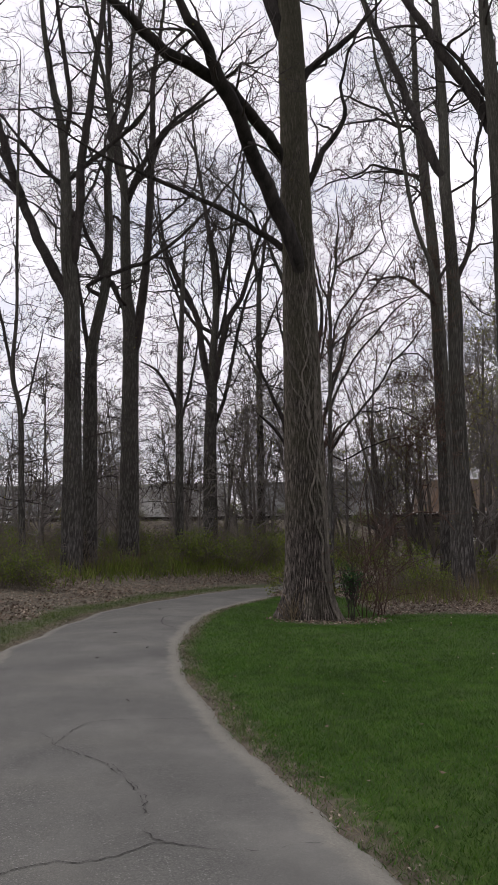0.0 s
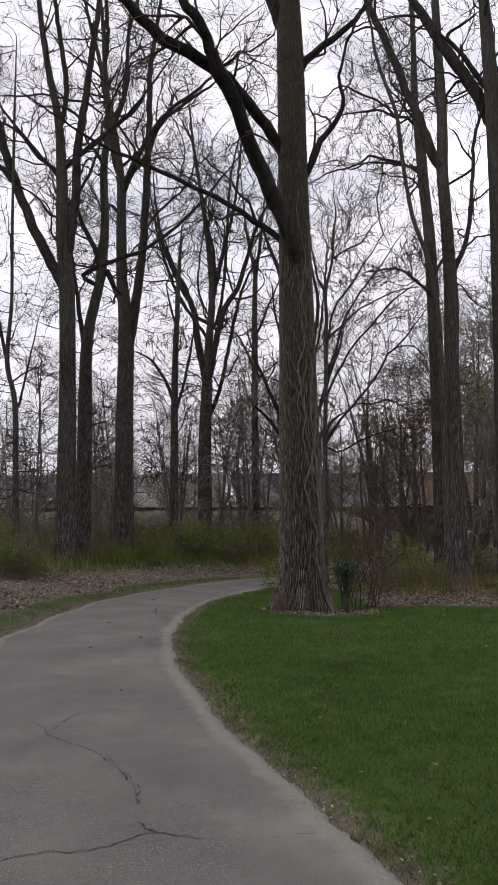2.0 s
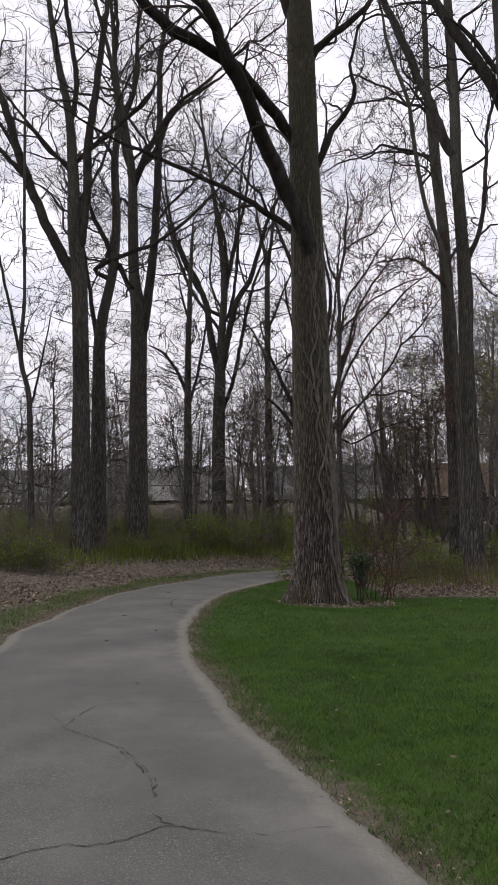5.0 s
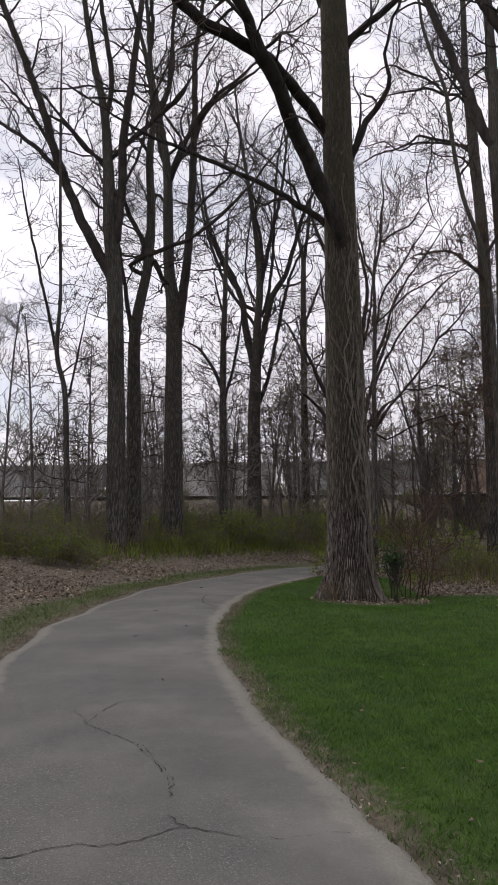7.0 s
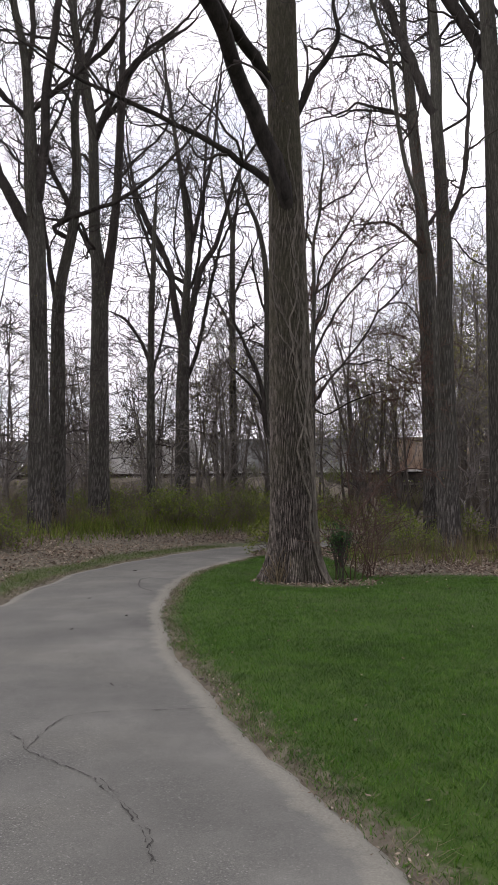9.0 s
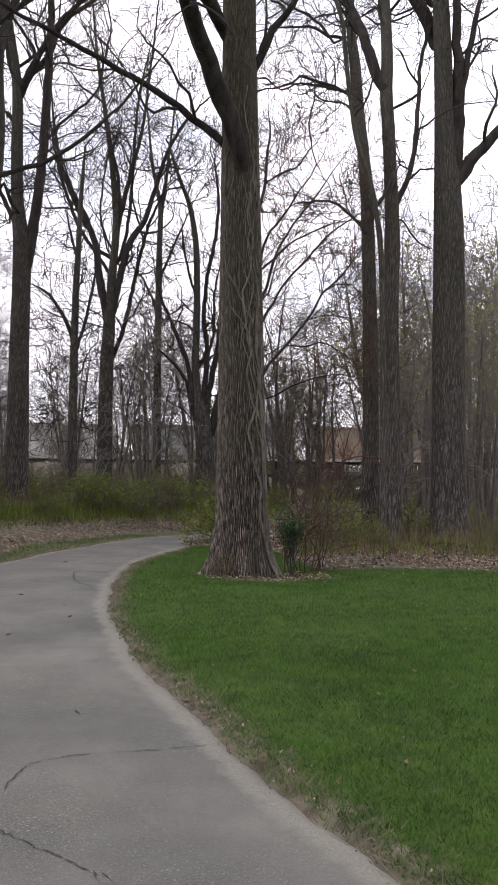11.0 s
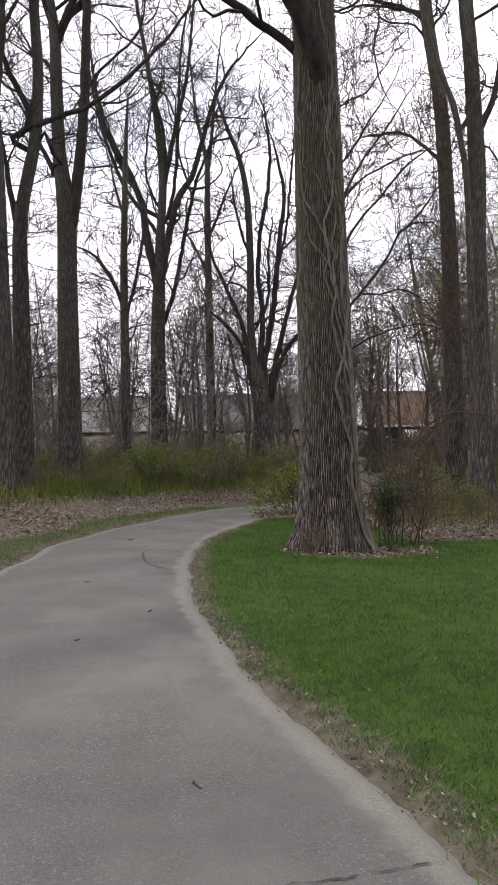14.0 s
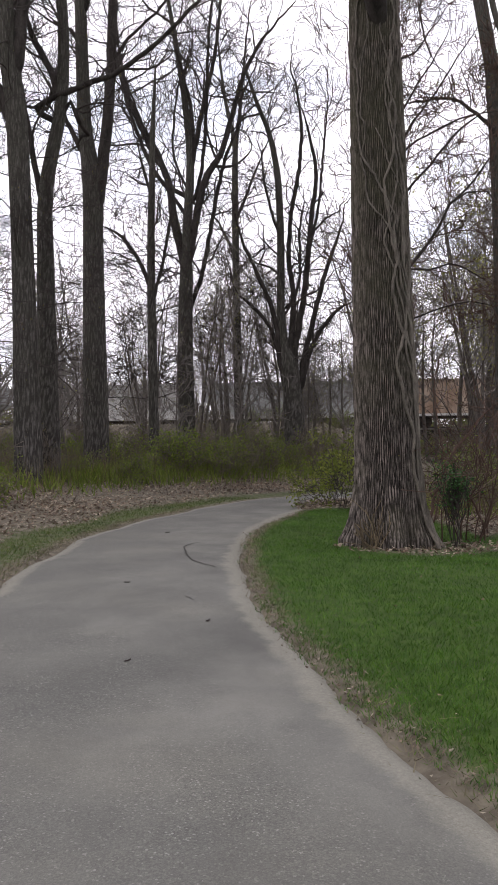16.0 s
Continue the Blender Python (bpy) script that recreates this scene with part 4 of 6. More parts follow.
stem('bushy', 'limb', (0.14, 0.00, 9.19, 0.044), (-0.07, 0.00, 9.61, 0.039), (-0.18, 0.00, 9.95, 0.034), (-0.28, 0.00, 10.56, 0.024), (-0.38, 0.00, 11.32, 0.015))
stem('bushy', 'limb', (0.37, 0.00, 10.38, 0.029), (0.79, 0.00, 10.70, 0.029), (1.24, 0.00, 10.90, 0.024), (1.61, 0.00, 11.41, 0.019), (1.98, 0.00, 11.96, 0.010))
stem('bushy', 'limb', (0.11, 0.00, 4.53, 0.048), (0.52, 0.00, 5.11, 0.044), (0.97, 0.00, 5.64, 0.039), (1.33, 0.00, 6.08, 0.039), (1.78, 0.00, 6.70, 0.034), (2.05, 0.00, 7.24, 0.034), (2.50, 0.00, 7.68, 0.029), (2.86, 0.00, 8.12, 0.024), (3.31, 0.00, 8.74, 0.015), (3.85, 0.00, 9.27, 0.010))
stem('bushy', 'limb', (0.08, 0.00, 6.47, 0.048), (0.38, 0.00, 7.38, 0.044), (0.66, 0.00, 8.28, 0.039), (1.03, 0.00, 9.01, 0.034), (1.40, 0.00, 9.55, 0.029), (1.85, 0.00, 10.18, 0.024), (2.50, 0.00, 11.18, 0.015), (2.87, 0.00, 11.73, 0.010))
stem('bushy', 'limb', (0.06, 0.00, 5.75, 0.044), (0.46, 0.00, 6.64, 0.039), (1.00, 0.00, 7.54, 0.034), (1.55, 0.00, 8.16, 0.029), (2.09, 0.00, 8.79, 0.029), (2.72, 0.00, 9.31, 0.019), (3.52, 0.00, 9.83, 0.010))
stem('bushy', 'limb', (0.11, 0.00, 7.20, 0.039), (0.25, 0.00, 8.30, 0.039), (0.53, 0.00, 9.03, 0.034), (0.82, 0.00, 9.39, 0.034), (1.32, 0.00, 10.21, 0.024), (1.97, 0.00, 11.21, 0.015), (2.15, 0.00, 11.67, 0.010))
stem('bushy', 'limb', (0.12, 0.00, 7.75, 0.039), (0.48, 0.00, 8.02, 0.034), (1.02, 0.00, 8.55, 0.029), (1.74, 0.00, 8.98, 0.024), (2.45, 0.00, 9.23, 0.019), (3.16, 0.00, 9.30, 0.010))
stem('bushy', 'limb', (0.04, 0.00, 4.32, 0.029), (0.42, 0.00, 4.13, 0.024), (1.12, 0.00, 4.48, 0.024), (1.82, 0.00, 4.73, 0.019), (2.52, 0.00, 4.90, 0.015), (3.12, 0.00, 4.76, 0.010))
stem('bushy', 'limb', (0.97, 0.00, 5.64, 0.024), (1.46, 0.00, 5.61, 0.024), (1.93, 0.00, 5.71, 0.019), (2.36, 0.00, 5.56, 0.015), (2.79, 0.00, 5.25, 0.010))
stem('bushy', 'branch', (2.05, 0.00, 7.24, 0.024), (2.41, 0.00, 7.42, 0.024), (2.84, 0.00, 7.41, 0.019), (3.13, 0.00, 7.11, 0.019), (3.25, 0.00, 6.57, 0.010))
TREE['sapling'] = (-8.26, 24.50, [])
stem('sapling', 'trunk', (-0.00, 0.00, 0.93, 0.135), (-0.17, 0.00, 3.00, 0.108), (-0.30, 0.00, 5.89, 0.099), (-0.63, 0.00, 7.37, 0.090), (-0.55, 0.00, 9.46, 0.063), (-0.62, 0.00, 11.89, 0.054), (-0.70, 0.00, 16.06, 0.045), (-0.73, 0.00, 19.05, 0.018))
stem('sapling', 'limb', (-0.62, 0.00, 7.28, 0.063), (-0.92, 0.00, 8.48, 0.054), (-1.54, 0.00, 10.94, 0.045), (-1.95, 0.00, 12.61, 0.036), (-2.33, 0.00, 14.52, 0.018))
stem('sapling', 'branch', (-0.27, 0.00, 5.50, 0.045), (0.08, 0.00, 7.05, 0.036), (0.35, 0.00, 8.62, 0.018))


# ---- trees ----
def unit(v):
    return v / (np.linalg.norm(v) + 1e-9)


def grow(rng, soup, start, way, length, rad, level, tips, rise=0.25, spread=0.75, kids=(4, 7), gap=0.22, fine=0.0045, coarse=False, crook=0.2):
    """One wandering branch and, down to level 0, its side branches. The ends go into tips."""
    n = (1 if coarse else 3) if level == 0 else (4 - coarse if level == 1 else 8)
    pts, p, d = [start], np.array(start, float), unit(np.array(way, float))
    for _ in range(n):
        d = unit(d + rng.normal(0, crook, 3) + np.array((0, 0, rise * 0.35)))
        p = p + d * length / n * rng.uniform(0.7, 1.3)
        pts.append(p)
    pts = np.array(pts)
    rr = np.linspace(rad, max(rad * 0.25, fine), n + 1)
    soup.thin(pts, rr, 3 if rad < 0.03 else (4 if rad < 0.06 else 6))
    if level == 0:
        tips.append((pts[-1], d))
        return
    for _ in range(rng.integers(*kids)):
        t = rng.uniform(gap, 1.0)
        f = t * n
        i = min(int(f), n - 1)
        q = pts[i] + (pts[i + 1] - pts[i]) * (f - i)
        along = unit(pts[i + 1] - pts[i])
        side = unit(np.cross(along, rng.normal(0, 1, 3)))
        nd = unit(along * (1 - spread * 0.55) + side * spread * rng.uniform(0.6, 1.1) + np.array((0, 0, rise * 0.5)))
        grow(rng, soup, q, nd, length * rng.uniform(0.42, 0.7) * (1.15 - 0.4 * t), max(fine * 1.15, np.interp(f, np.arange(n + 1), rr) * 0.6), level - 1, tips, rise, spread, kids, gap, fine, coarse, crook)


def bark_trunk(pts, rad, seed, rows=0.05, around=72, depth=0.03, flare=0.5):
    """A trunk whose bark stands in upright, broken ridges, with root flares at its foot."""
    line = smooth_line(np.c_[pts, rad], rows)
    p, r = line[:, :3], line[:, 3]
    th = np.linspace(0, 2 * np.pi, around, endpoint=False)
    z = p[:, 2]
    T, Z = np.meshgrid(th, z)
    rg = np.random.default_rng(seed)
    ph = rg.uniform(0, 6.28, 12)
    M = max(6, round(around / 9.0))
    warp = 0.9 * np.sin(Z * 1.9 + ph[0] + 2.0 * np.sin(3 * T + ph[1])) + 0.7 * np.sin(Z * 5.3 + 4 * np.sin(5 * T + ph[2]) + ph[3]) + 0.35 * np.sin(Z * 13 + 6 * np.sin(7 * T + ph[4]))
    warp2 = 0.9 * np.sin(Z * 2.3 + ph[5] + 2.0 * np.sin(2 * T + ph[6])) + 0.7 * np.sin(Z * 6.1 + 5 * np.sin(4 * T + ph[7])) + 0.35 * np.sin(Z * 15 + 5 * np.sin(9 * T + ph[8]))
    net = np.minimum(np.abs(np.sin(M * T + 4.3 * Z + warp)), np.abs(np.sin(M * T - 4.9 * Z + warp2)))
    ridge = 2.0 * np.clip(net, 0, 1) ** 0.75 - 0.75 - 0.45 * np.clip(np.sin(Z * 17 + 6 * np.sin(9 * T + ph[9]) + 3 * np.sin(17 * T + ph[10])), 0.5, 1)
    foot = np.exp(-np.clip(Z, 0, None) / 0.38)
    roots = 1 + flare * foot * (0.55 + 0.45 * np.sin(5 * T + ph[11]) + 0.25 * np.sin(8 * T + 1)) + 0.04 * np.exp(-Z / 1.5)
    R = 0.93 * r[:, None] * roots * (1 + 0.03 * np.sin(2 * T + Z * 0.5)) + depth * np.clip(r[:, None] / 0.4, 0.35, 1.2) * ridge * 0.5
    v = np.stack([p[:, None, 0] + R * np.cos(T), p[:, None, 1] + R * np.sin(T), p[:, None, 2] + 0 * R], -1)
    s = Soup()
    k, n = v.shape[:2]
    s.v = [v.reshape(-1, 3)]
    i, j = np.arange(k - 1)[:, None] * n, np.arange(n)[None]
    j2 = (j + 1) % n
    s.f = np.stack([i + j, i + j2, i + n + j2, i + n + j], -1).reshape(-1, 4).tolist()
    s.n = k * n
    # relief kept per vertex, to paint dirt and shade into the furrows
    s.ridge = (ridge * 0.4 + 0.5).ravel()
    return s


def leaves(rng, soup, tips, size, each=2, spread=0.06, chance=1.0):
    """Small folded leaves or buds about the twig ends."""
    if not tips:
        return
    pos = np.array([t[0] for t in tips])
    pos = np.repeat(pos, each, 0)
    pos = pos[rng.random(len(pos)) < chance]
    n = len(pos)
    pos = pos + rng.normal(0, spread, (n, 3))
    a = rng.normal(0, 1, (n, 3))
    a /= np.linalg.norm(a, axis=1)[:, None]
    b = np.cross(a, rng.normal(0, 1, (n, 3)))
    b /= np.linalg.norm(b, axis=1)[:, None] + 1e-9
    s = size * rng.uniform(0.6, 1.4, (n, 1))
    soup.quads(np.stack([pos, pos + a * s * 0.5 + b * s * 0.28, pos + a * s, pos + a * s * 0.5 - b * s * 0.28], 1))


def make_tree(key, label, bark, seed, twig=M_TWIG, levels=3, limb_kids=9, trunk_from=0.55, twig_len=2.6, detail=(0.12, 40), depth=0.02, bud=M_BUD, bud_size=0.05, bud_each=1, bud_chance=0.5,
              limb=M_LIMB, rise=0.14, kids=(3, 6), flare=0.6, low=0, fine=0.0075):
    bx, by, items = TREE[key]
    full = limb_kids / 10
    rng = np.random.default_rng(seed)
    tree = empty("tree", bx, by, 0, label, "tree", "trees of the wood")
    crown, tips = Soup(), []
    for n, (kind, rows) in enumerate(items):
        lean = 0 if kind == "trunk" else rng.uniform(-0.22, 0.22)
        x0 = rows[0][0]
        given = any(r[1] for r in rows)
        pts = np.array([(x, y if given else lean * abs(x - x0), z) for x, y, z, r in rows])
        rad = np.array([r[3] for r in rows])
        if kind == "trunk":
            stem = smooth_line(np.c_[pts, rad], 0.2)
        else:
            core = stem[np.abs(stem[:, 2] - pts[0, 2] + 0.3).argmin()]
            gap = math.hypot(*(core[:2] - pts[0, :2]))
            if 0.03 < gap < core[3] + 0.8:
                pts = np.vstack([core[:3] - (0, 0, 0.4 * gap), pts])
                rad = np.r_[min(rad[0], core[3] * 0.7), rad]
        if kind == "trunk":
            pts[0, 2] = -0.22
            bk = bark_trunk(pts, rad, seed, detail[0], detail[1], depth, flare)
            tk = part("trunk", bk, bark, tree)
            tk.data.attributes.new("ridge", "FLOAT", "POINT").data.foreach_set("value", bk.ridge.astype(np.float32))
        else:
            line = smooth_line(np.c_[pts, rad], 0.25)
            line[1:-1, :3] += rng.normal(0, 0.012 + 0.1 * rad.min(), (len(line) - 2, 3))
            s = Soup()
            s.tube(line[:, :3], line[:, 3], 10 if rad[0] > 0.08 else 7)
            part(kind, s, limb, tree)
        line = smooth_line(np.c_[pts, rad], 0.3)
        m = len(line)
        lo = trunk_from if kind == "trunk" else 0.2
        count = max(3, int(full * 0.4 * m * (1 - lo) * {"trunk": 0.8, "limb": 0.85, "branch": 1.25}[kind]))
        for _ in range(count):
            i = int(rng.uniform(lo, 1.0) * (m - 1))
            i = min(i, m - 2)
            along = unit(line[i + 1, :3] - line[i, :3])
            side = unit(np.cross(along, rng.normal(0, 1, 3)))
            way = unit(along * 0.5 + side * 0.8 + np.array((0, 0, 0.25)))
            ln = twig_len * rng.uniform(0.6, 1.25)
            grow(rng, crown, line[i, :3], way, ln, min(line[i, 3] * 0.5, 0.019 * ln), levels - 1, tips, rise, 0.8, kids, 0.22, fine, False, 0.3)
        grow(rng, crown, line[-1, :3], unit(line[-1, :3] - line[-3, :3]), twig_len, line[-1, 3], levels - 1, tips, rise, 0.8, kids, 0.22, fine, False, 0.3)
    for _ in range(low):
        line = smooth_line(np.array(items[0][1]), 0.3)
        q = line[min(int(rng.uniform(0.1, 0.5) * len(line)), len(line) - 1)]
        an = rng.uniform(0, 6.28)
        grow(rng, crown, q[:3], (math.cos(an), math.sin(an), 0.1), twig_len * 0.9, 0.02, levels - 1, tips, 0.02, 0.8, kids, 0.22, fine)
    part("crown", crown, twig, tree)
    if bud:
        s = Soup()
        leaves(rng, s, tips, bud_size, bud_each, 0.05, bud_chance)
        if s.v or s.wait:
            part("leafage", s, bud, tree)
    return tree, tips


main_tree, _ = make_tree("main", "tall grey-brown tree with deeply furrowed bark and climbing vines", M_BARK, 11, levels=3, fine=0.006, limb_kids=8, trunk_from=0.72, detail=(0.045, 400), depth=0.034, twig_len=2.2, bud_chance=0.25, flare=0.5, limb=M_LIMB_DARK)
make_tree("slim", "slender dark tree with bare arching side branches", M_BARK2, 12, limb_kids=9, trunk_from=0.6, detail=(0.12, 84), bud_chance=0.3)
make_tree("twin", "straight grey-barked tree forking high up", M_BARK2, 13, limb_kids=8, trunk_from=0.6, detail=(0.12, 84), bud_chance=0.3)
make_tree("wand", "thin crooked dark tree standing close beside two others", M_BARK2, 24, limb_kids=6, trunk_from=0.5, detail=(0.15, 28), twig_len=1.8, bud_chance=0.3)
make_tree("stout", "stout grey-barked tree with several rising limbs", M_BARK2, 14, limb_kids=8, trunk_from=0.6, detail=(0.1, 130), depth=0.035, bud_chance=0.3)
make_tree("forked", "tall dark tree with a long limb forking low", M_BARK2, 15, limb_kids=9, trunk_from=0.5, detail=(0.12, 84), twig_len=2.8, low=26)
make_tree("lean", "tall thin dark tree beside a thicker one", M_BARK2, 16, limb_kids=7, trunk_from=0.45, detail=(0.08, 44), twig_len=2.6, low=26)
make_tree("split", "tall dark tree split into two upright stems", M_BARK2, 17, limb_kids=7, trunk_from=0.5, detail=(0.12, 84), twig_len=2.8, low=26)
make_tree("pole", "thin bare pole-like young tree", M_BARK2, 18, fine=0.011, limb_kids=9, trunk_from=0.3, detail=(0.12, 28), twig_len=2.0, low=26)
make_tree("fan", "bare tree fanning into many rising stems, mossy trunk", M_BARK2, 19, fine=0.011, limb_kids=10, trunk_from=0.35, detail=(0.1, 44), twig_len=3.2, bud_each=2, bud_chance=0.6, bud_size=0.07, low=26)
make_tree("far_pole", "slim greenish-barked tree with sparse crown", M_BARK2, 20, fine=0.011, limb_kids=12, trunk_from=0.35, detail=(0.15, 28), twig_len=2.8, bud_each=2, bud_size=0.07, low=26)
make_tree("clump", "clump of several stems rising from one thick base", M_BARK2, 21, fine=0.011, limb_kids=9, trunk_from=0.35, detail=(0.12, 36), twig_len=2.6, bud_each=2, bud_size=0.07)
make_tree("bushy", "small spreading tree with reddish buds along the twigs", M_BARK2, 22, M_TWIG_RED, limb_kids=17, trunk_from=0.3, detail=(0.12, 28), twig_len=1.9, bud_each=2, bud_chance=0.6, bud_size=0.045, kids=(4, 7), fine=0.0078)
make_tree("sapling", "thin young tree forking at head height", M_BARK2, 23, limb_kids=9, trunk_from=0.3, detail=(0.12, 24), twig_len=1.8, low=26)


def make_vines():
    """Vines that climb the furrowed trunk."""
    rows = TREE["main"][2][0][1]
    line = smooth_line(np.array(rows), 0.1)
    rng = np.random.default_rng(41)
    for n, (a0, z0, z1, r0) in enumerate(((-0.45, 0.0, 4.6, 0.03), (-0.62, 0.0, 7.4, 0.02), (-0.3, 0.0, 3.4, 0.02), (-1.15, 3.6, 9.6, 0.02), (-1.45, 4.2, 8.3, 0.014), (-2.2, 4.6, 9.8, 0.017), (-2.55, 4.9, 8.4, 0.013), (-0.9, 2.6, 5.6, 0.018),
                                              (-1.7, 5.0, 6.2, 0.013))):
        z = np.arange(-0.2, z1, 0.07)
        an = a0 + 0.2 * np.sin(z * 1.3 + 1.7 * n) + 0.14 * np.sin(z * 3.4 + 2 * n) + 0.05 * np.sin(z * 8.5 + n) + np.cumsum(rng.normal(0, 0.025, len(z)))
        if n >= 5:
            an = an + (0.75 if n != 7 else 0.4) * np.clip((6.4 - z) / 1.6, 0, 1)
        low = -0.5 + 0.07 * (n % 4) + 0.1 * np.sin(z * 1.1 + n)
        up = np.clip((z - z0 + 2.2) / 2.6, 0, 1)
        an = an if z0 == 0 else low + (an - low) * up * up * (3 - 2 * up)
        c = np.stack([np.interp(z, line[:, 2], line[:, k]) for k in (0, 1, 3)], 1)
        rr = c[:, 2] * (1 + 0.75 * 0.6 * np.exp(-z / 0.38) + 0.04 * np.exp(-z / 1.5)) * 0.93 + 0.025
        pts = np.stack([c[:, 0] + rr * np.cos(an), c[:, 1] + rr * np.sin(an), z], 1)
        s = Soup()
        s.tube(pts, r0 * np.linspace(1.4, 0.7, len(z)) * (1 + 0.15 * np.sin(z * 9)), 6)
        part("vine", s, M_VINE, main_tree, "pale woody vine clinging to the bark")


make_vines()


# ---- undergrowth ----
def shrub(name, rng, height, width, stems, leaf_mat, leaf_size, each, twig_mat, label, chance=1.0, level=2, rise=0.35, fine=0.006):
    ob = empty(name, 0, 0, 0, label, "shrub")
    s, tips = Soup(), []
    for _ in range(stems):
        a, q = rng.uniform(0, 6.28), rng.uniform(0, 0.25) * width
        tilt = rng.uniform(0.1, 0.9) * width / height
        grow(rng, s, (q * math.cos(a), q * math.sin(a), -0.05), (tilt * math.cos(a), tilt * math.sin(a), 1), height * rng.uniform(0.6, 1.0), 0.006 + 0.004 * height, level, tips, rise, 0.85, (3, 6), 0.12, fine, True)
    part("branchwork", s, twig_mat, ob)
    if leaf_mat:
        f = Soup()
        leaves(rng, f, tips, leaf_size, each, 0.07, chance)
        part("foliage", f, leaf_mat, ob)
    return ob


def scatter(models, spots, rng, group):
    """Each spot: x, y, scale. The first ones move the models themselves."""
    for n, (x, y, sc) in enumerate(spots):
        m = models[n % len(models)]
        at = pose(x, y, floor_at(x, y), 0, 0, rng.uniform(0, 360)) @ Matrix.Scale(sc, 4)
        if n < len(models):
            m.matrix_basis = at
            tagged(m, group=group)
        else:
            c = copy_thing(m, pose(0, 0, 0))
            c.matrix_basis = at


rng = np.random.default_rng(5)
green = [shrub("shrub", rng, 1.25, 1.3, 9, M_GREEN, 0.068, 8, M_BRUSH, "low leafy shrub just coming into green leaf", 0.85) for _ in range(4)]
brown = [shrub("bare_shrub", rng, 1.7, 1.2, 7, M_BUD, 0.04, 2, M_BRUSH, "tangled brown shrub with few small leaves", 0.8, fine=0.0045) for _ in range(4)]
spots, bare_spots = [], []
for _ in range(900):
    x, y = rng.uniform(-22, 2), 20 + 24 * rng.random() ** 1.6
    far = beside_path(np.array([(x, y)]))[0]
    if right_of_path(np.array([(x, y)]))[0] or far < 3.6 + 0.7 * math.sin(x * 1.3):
        continue
    (spots if rng.random() < 0.7 else bare_spots).append((x, y, rng.uniform(0.55, 1.0) * (1.0 if y < 30 else 1.25)))
scatter(green, spots[:165], rng, "shrubs of the undergrowth")
for _ in range(16):
    x, y = rng.uniform(2.9, 15), rng.uniform(20.2, 28)
    if beside_path(np.array([(x, y)]))[0] > 1.0 and math.hypot(x - 6.8, y - 22) > 1.2:
        bare_spots.append((x, y, rng.uniform(0.5, 1.0)))
for _ in range(16):
    bare_spots.append((rng.uniform(5, 24), rng.uniform(34, 56), rng.uniform(0.5, 0.9)))
bare_spots = [bare_spots[k] for k in rng.permutation(len(bare_spots))]
for _ in range(34):
    x, y = rng.uniform(3.4, 15), rng.uniform(20.6, 30)
    if beside_path(np.array([(x, y)]))[0] > 1.0 and math.hypot(x - 7.58, y - 24.4) > 1.0:
        c = copy_thing(green[rng.integers(4)], pose(0, 0, 0))
        c.matrix_basis = pose(x, y, floor_at(x, y), 0, 0, rng.uniform(0, 360)) @ Matrix.Scale(rng.uniform(0.5, 1.1), 4)
scatter(brown, bare_spots[:150], rng, "bare shrubs of the undergrowth")
# a thicket of thin upright stems in front of the railway bank, and brush on and behind it
thin_stems = [shrub("sapling_clump", rng, 4.6, 1.6, 8, M_BUD, 0.07, 1, M_BRUSH, "clump of thin leafless saplings in the thicket", 0.6, 2, 0.25, 0.009) for k in range(4)]
spots = [(rng.uniform(-28, 28), rng.uniform(36, 58), rng.uniform(0.35, 0.7)) for _ in range(44)] + [(rng.uniform(7.5, 18), rng.uniform(24, 36), rng.uniform(0.5, 0.9)) for _ in range(8)]
spots = [s for n, s in enumerate(spots) if beside_path(np.array([s[:2]]))[0] > 2 and (s[0] < 3 or n % 7 == 0)]
scatter(thin_stems, spots, rng, "saplings of the thicket")
for n in range(200):
    x, y = rng.uniform(-36, 36), (rng.uniform(59, 68) if n % 2 else rng.uniform(81, 96))
    c = copy_thing((brown + green)[rng.integers(8)], pose(0, 0, 0))
    c.matrix_basis = pose(x, y, floor_at(x, y), 0, 0, rng.uniform(0, 360)) @ Matrix.Scale(rng.uniform(0.7, 1.2) * ((0.5 if x > 1.5 else 1) if n % 2 else 2.8), 4)
far_green = [(rng.uniform(-26, 26), rng.uniform(40, 61), rng.uniform(0.9, 1.6)) for _ in range(60)]
for x, y, sc in [g for n, g in enumerate(far_green) if g[0] < 2 or n % 2]:
    c = copy_thing(green[rng.integers(4)], pose(0, 0, 0))
    c.matrix_basis = pose(x, y, floor_at(x, y), 0, 0, rng.uniform(0, 360)) @ Matrix.Scale(sc * (1 if x < 2 else 0.7), 4)

for n in range(26):
    x, y = -18 + 1.4 * n, rng.uniform(81.5, 90)
    c = copy_thing((brown + green)[n % 8], pose(0, 0, 0))
    c.matrix_basis = pose(x, y, floor_at(x, y), 0, 0, rng.uniform(0, 360)) @ Matrix.Scale(rng.uniform(2.2, 3.2), 4)

for n in range(60):
    x, y = rng.uniform(2, 24), (rng.uniform(60, 69) if n < 24 else rng.uniform(34, 58) if n < 44 else rng.uniform(79.5, 84))
    c = copy_thing(brown[n % 4] if n % 3 else green[n % 4], pose(0, 0, 0))
    c.matrix_basis = pose(x, y, floor_at(x, y), 0, 0, rng.uniform(0, 360)) @ Matrix.Scale(rng.uniform(0.8, 1.25) * (1 if n < 44 else 2.6), 4)

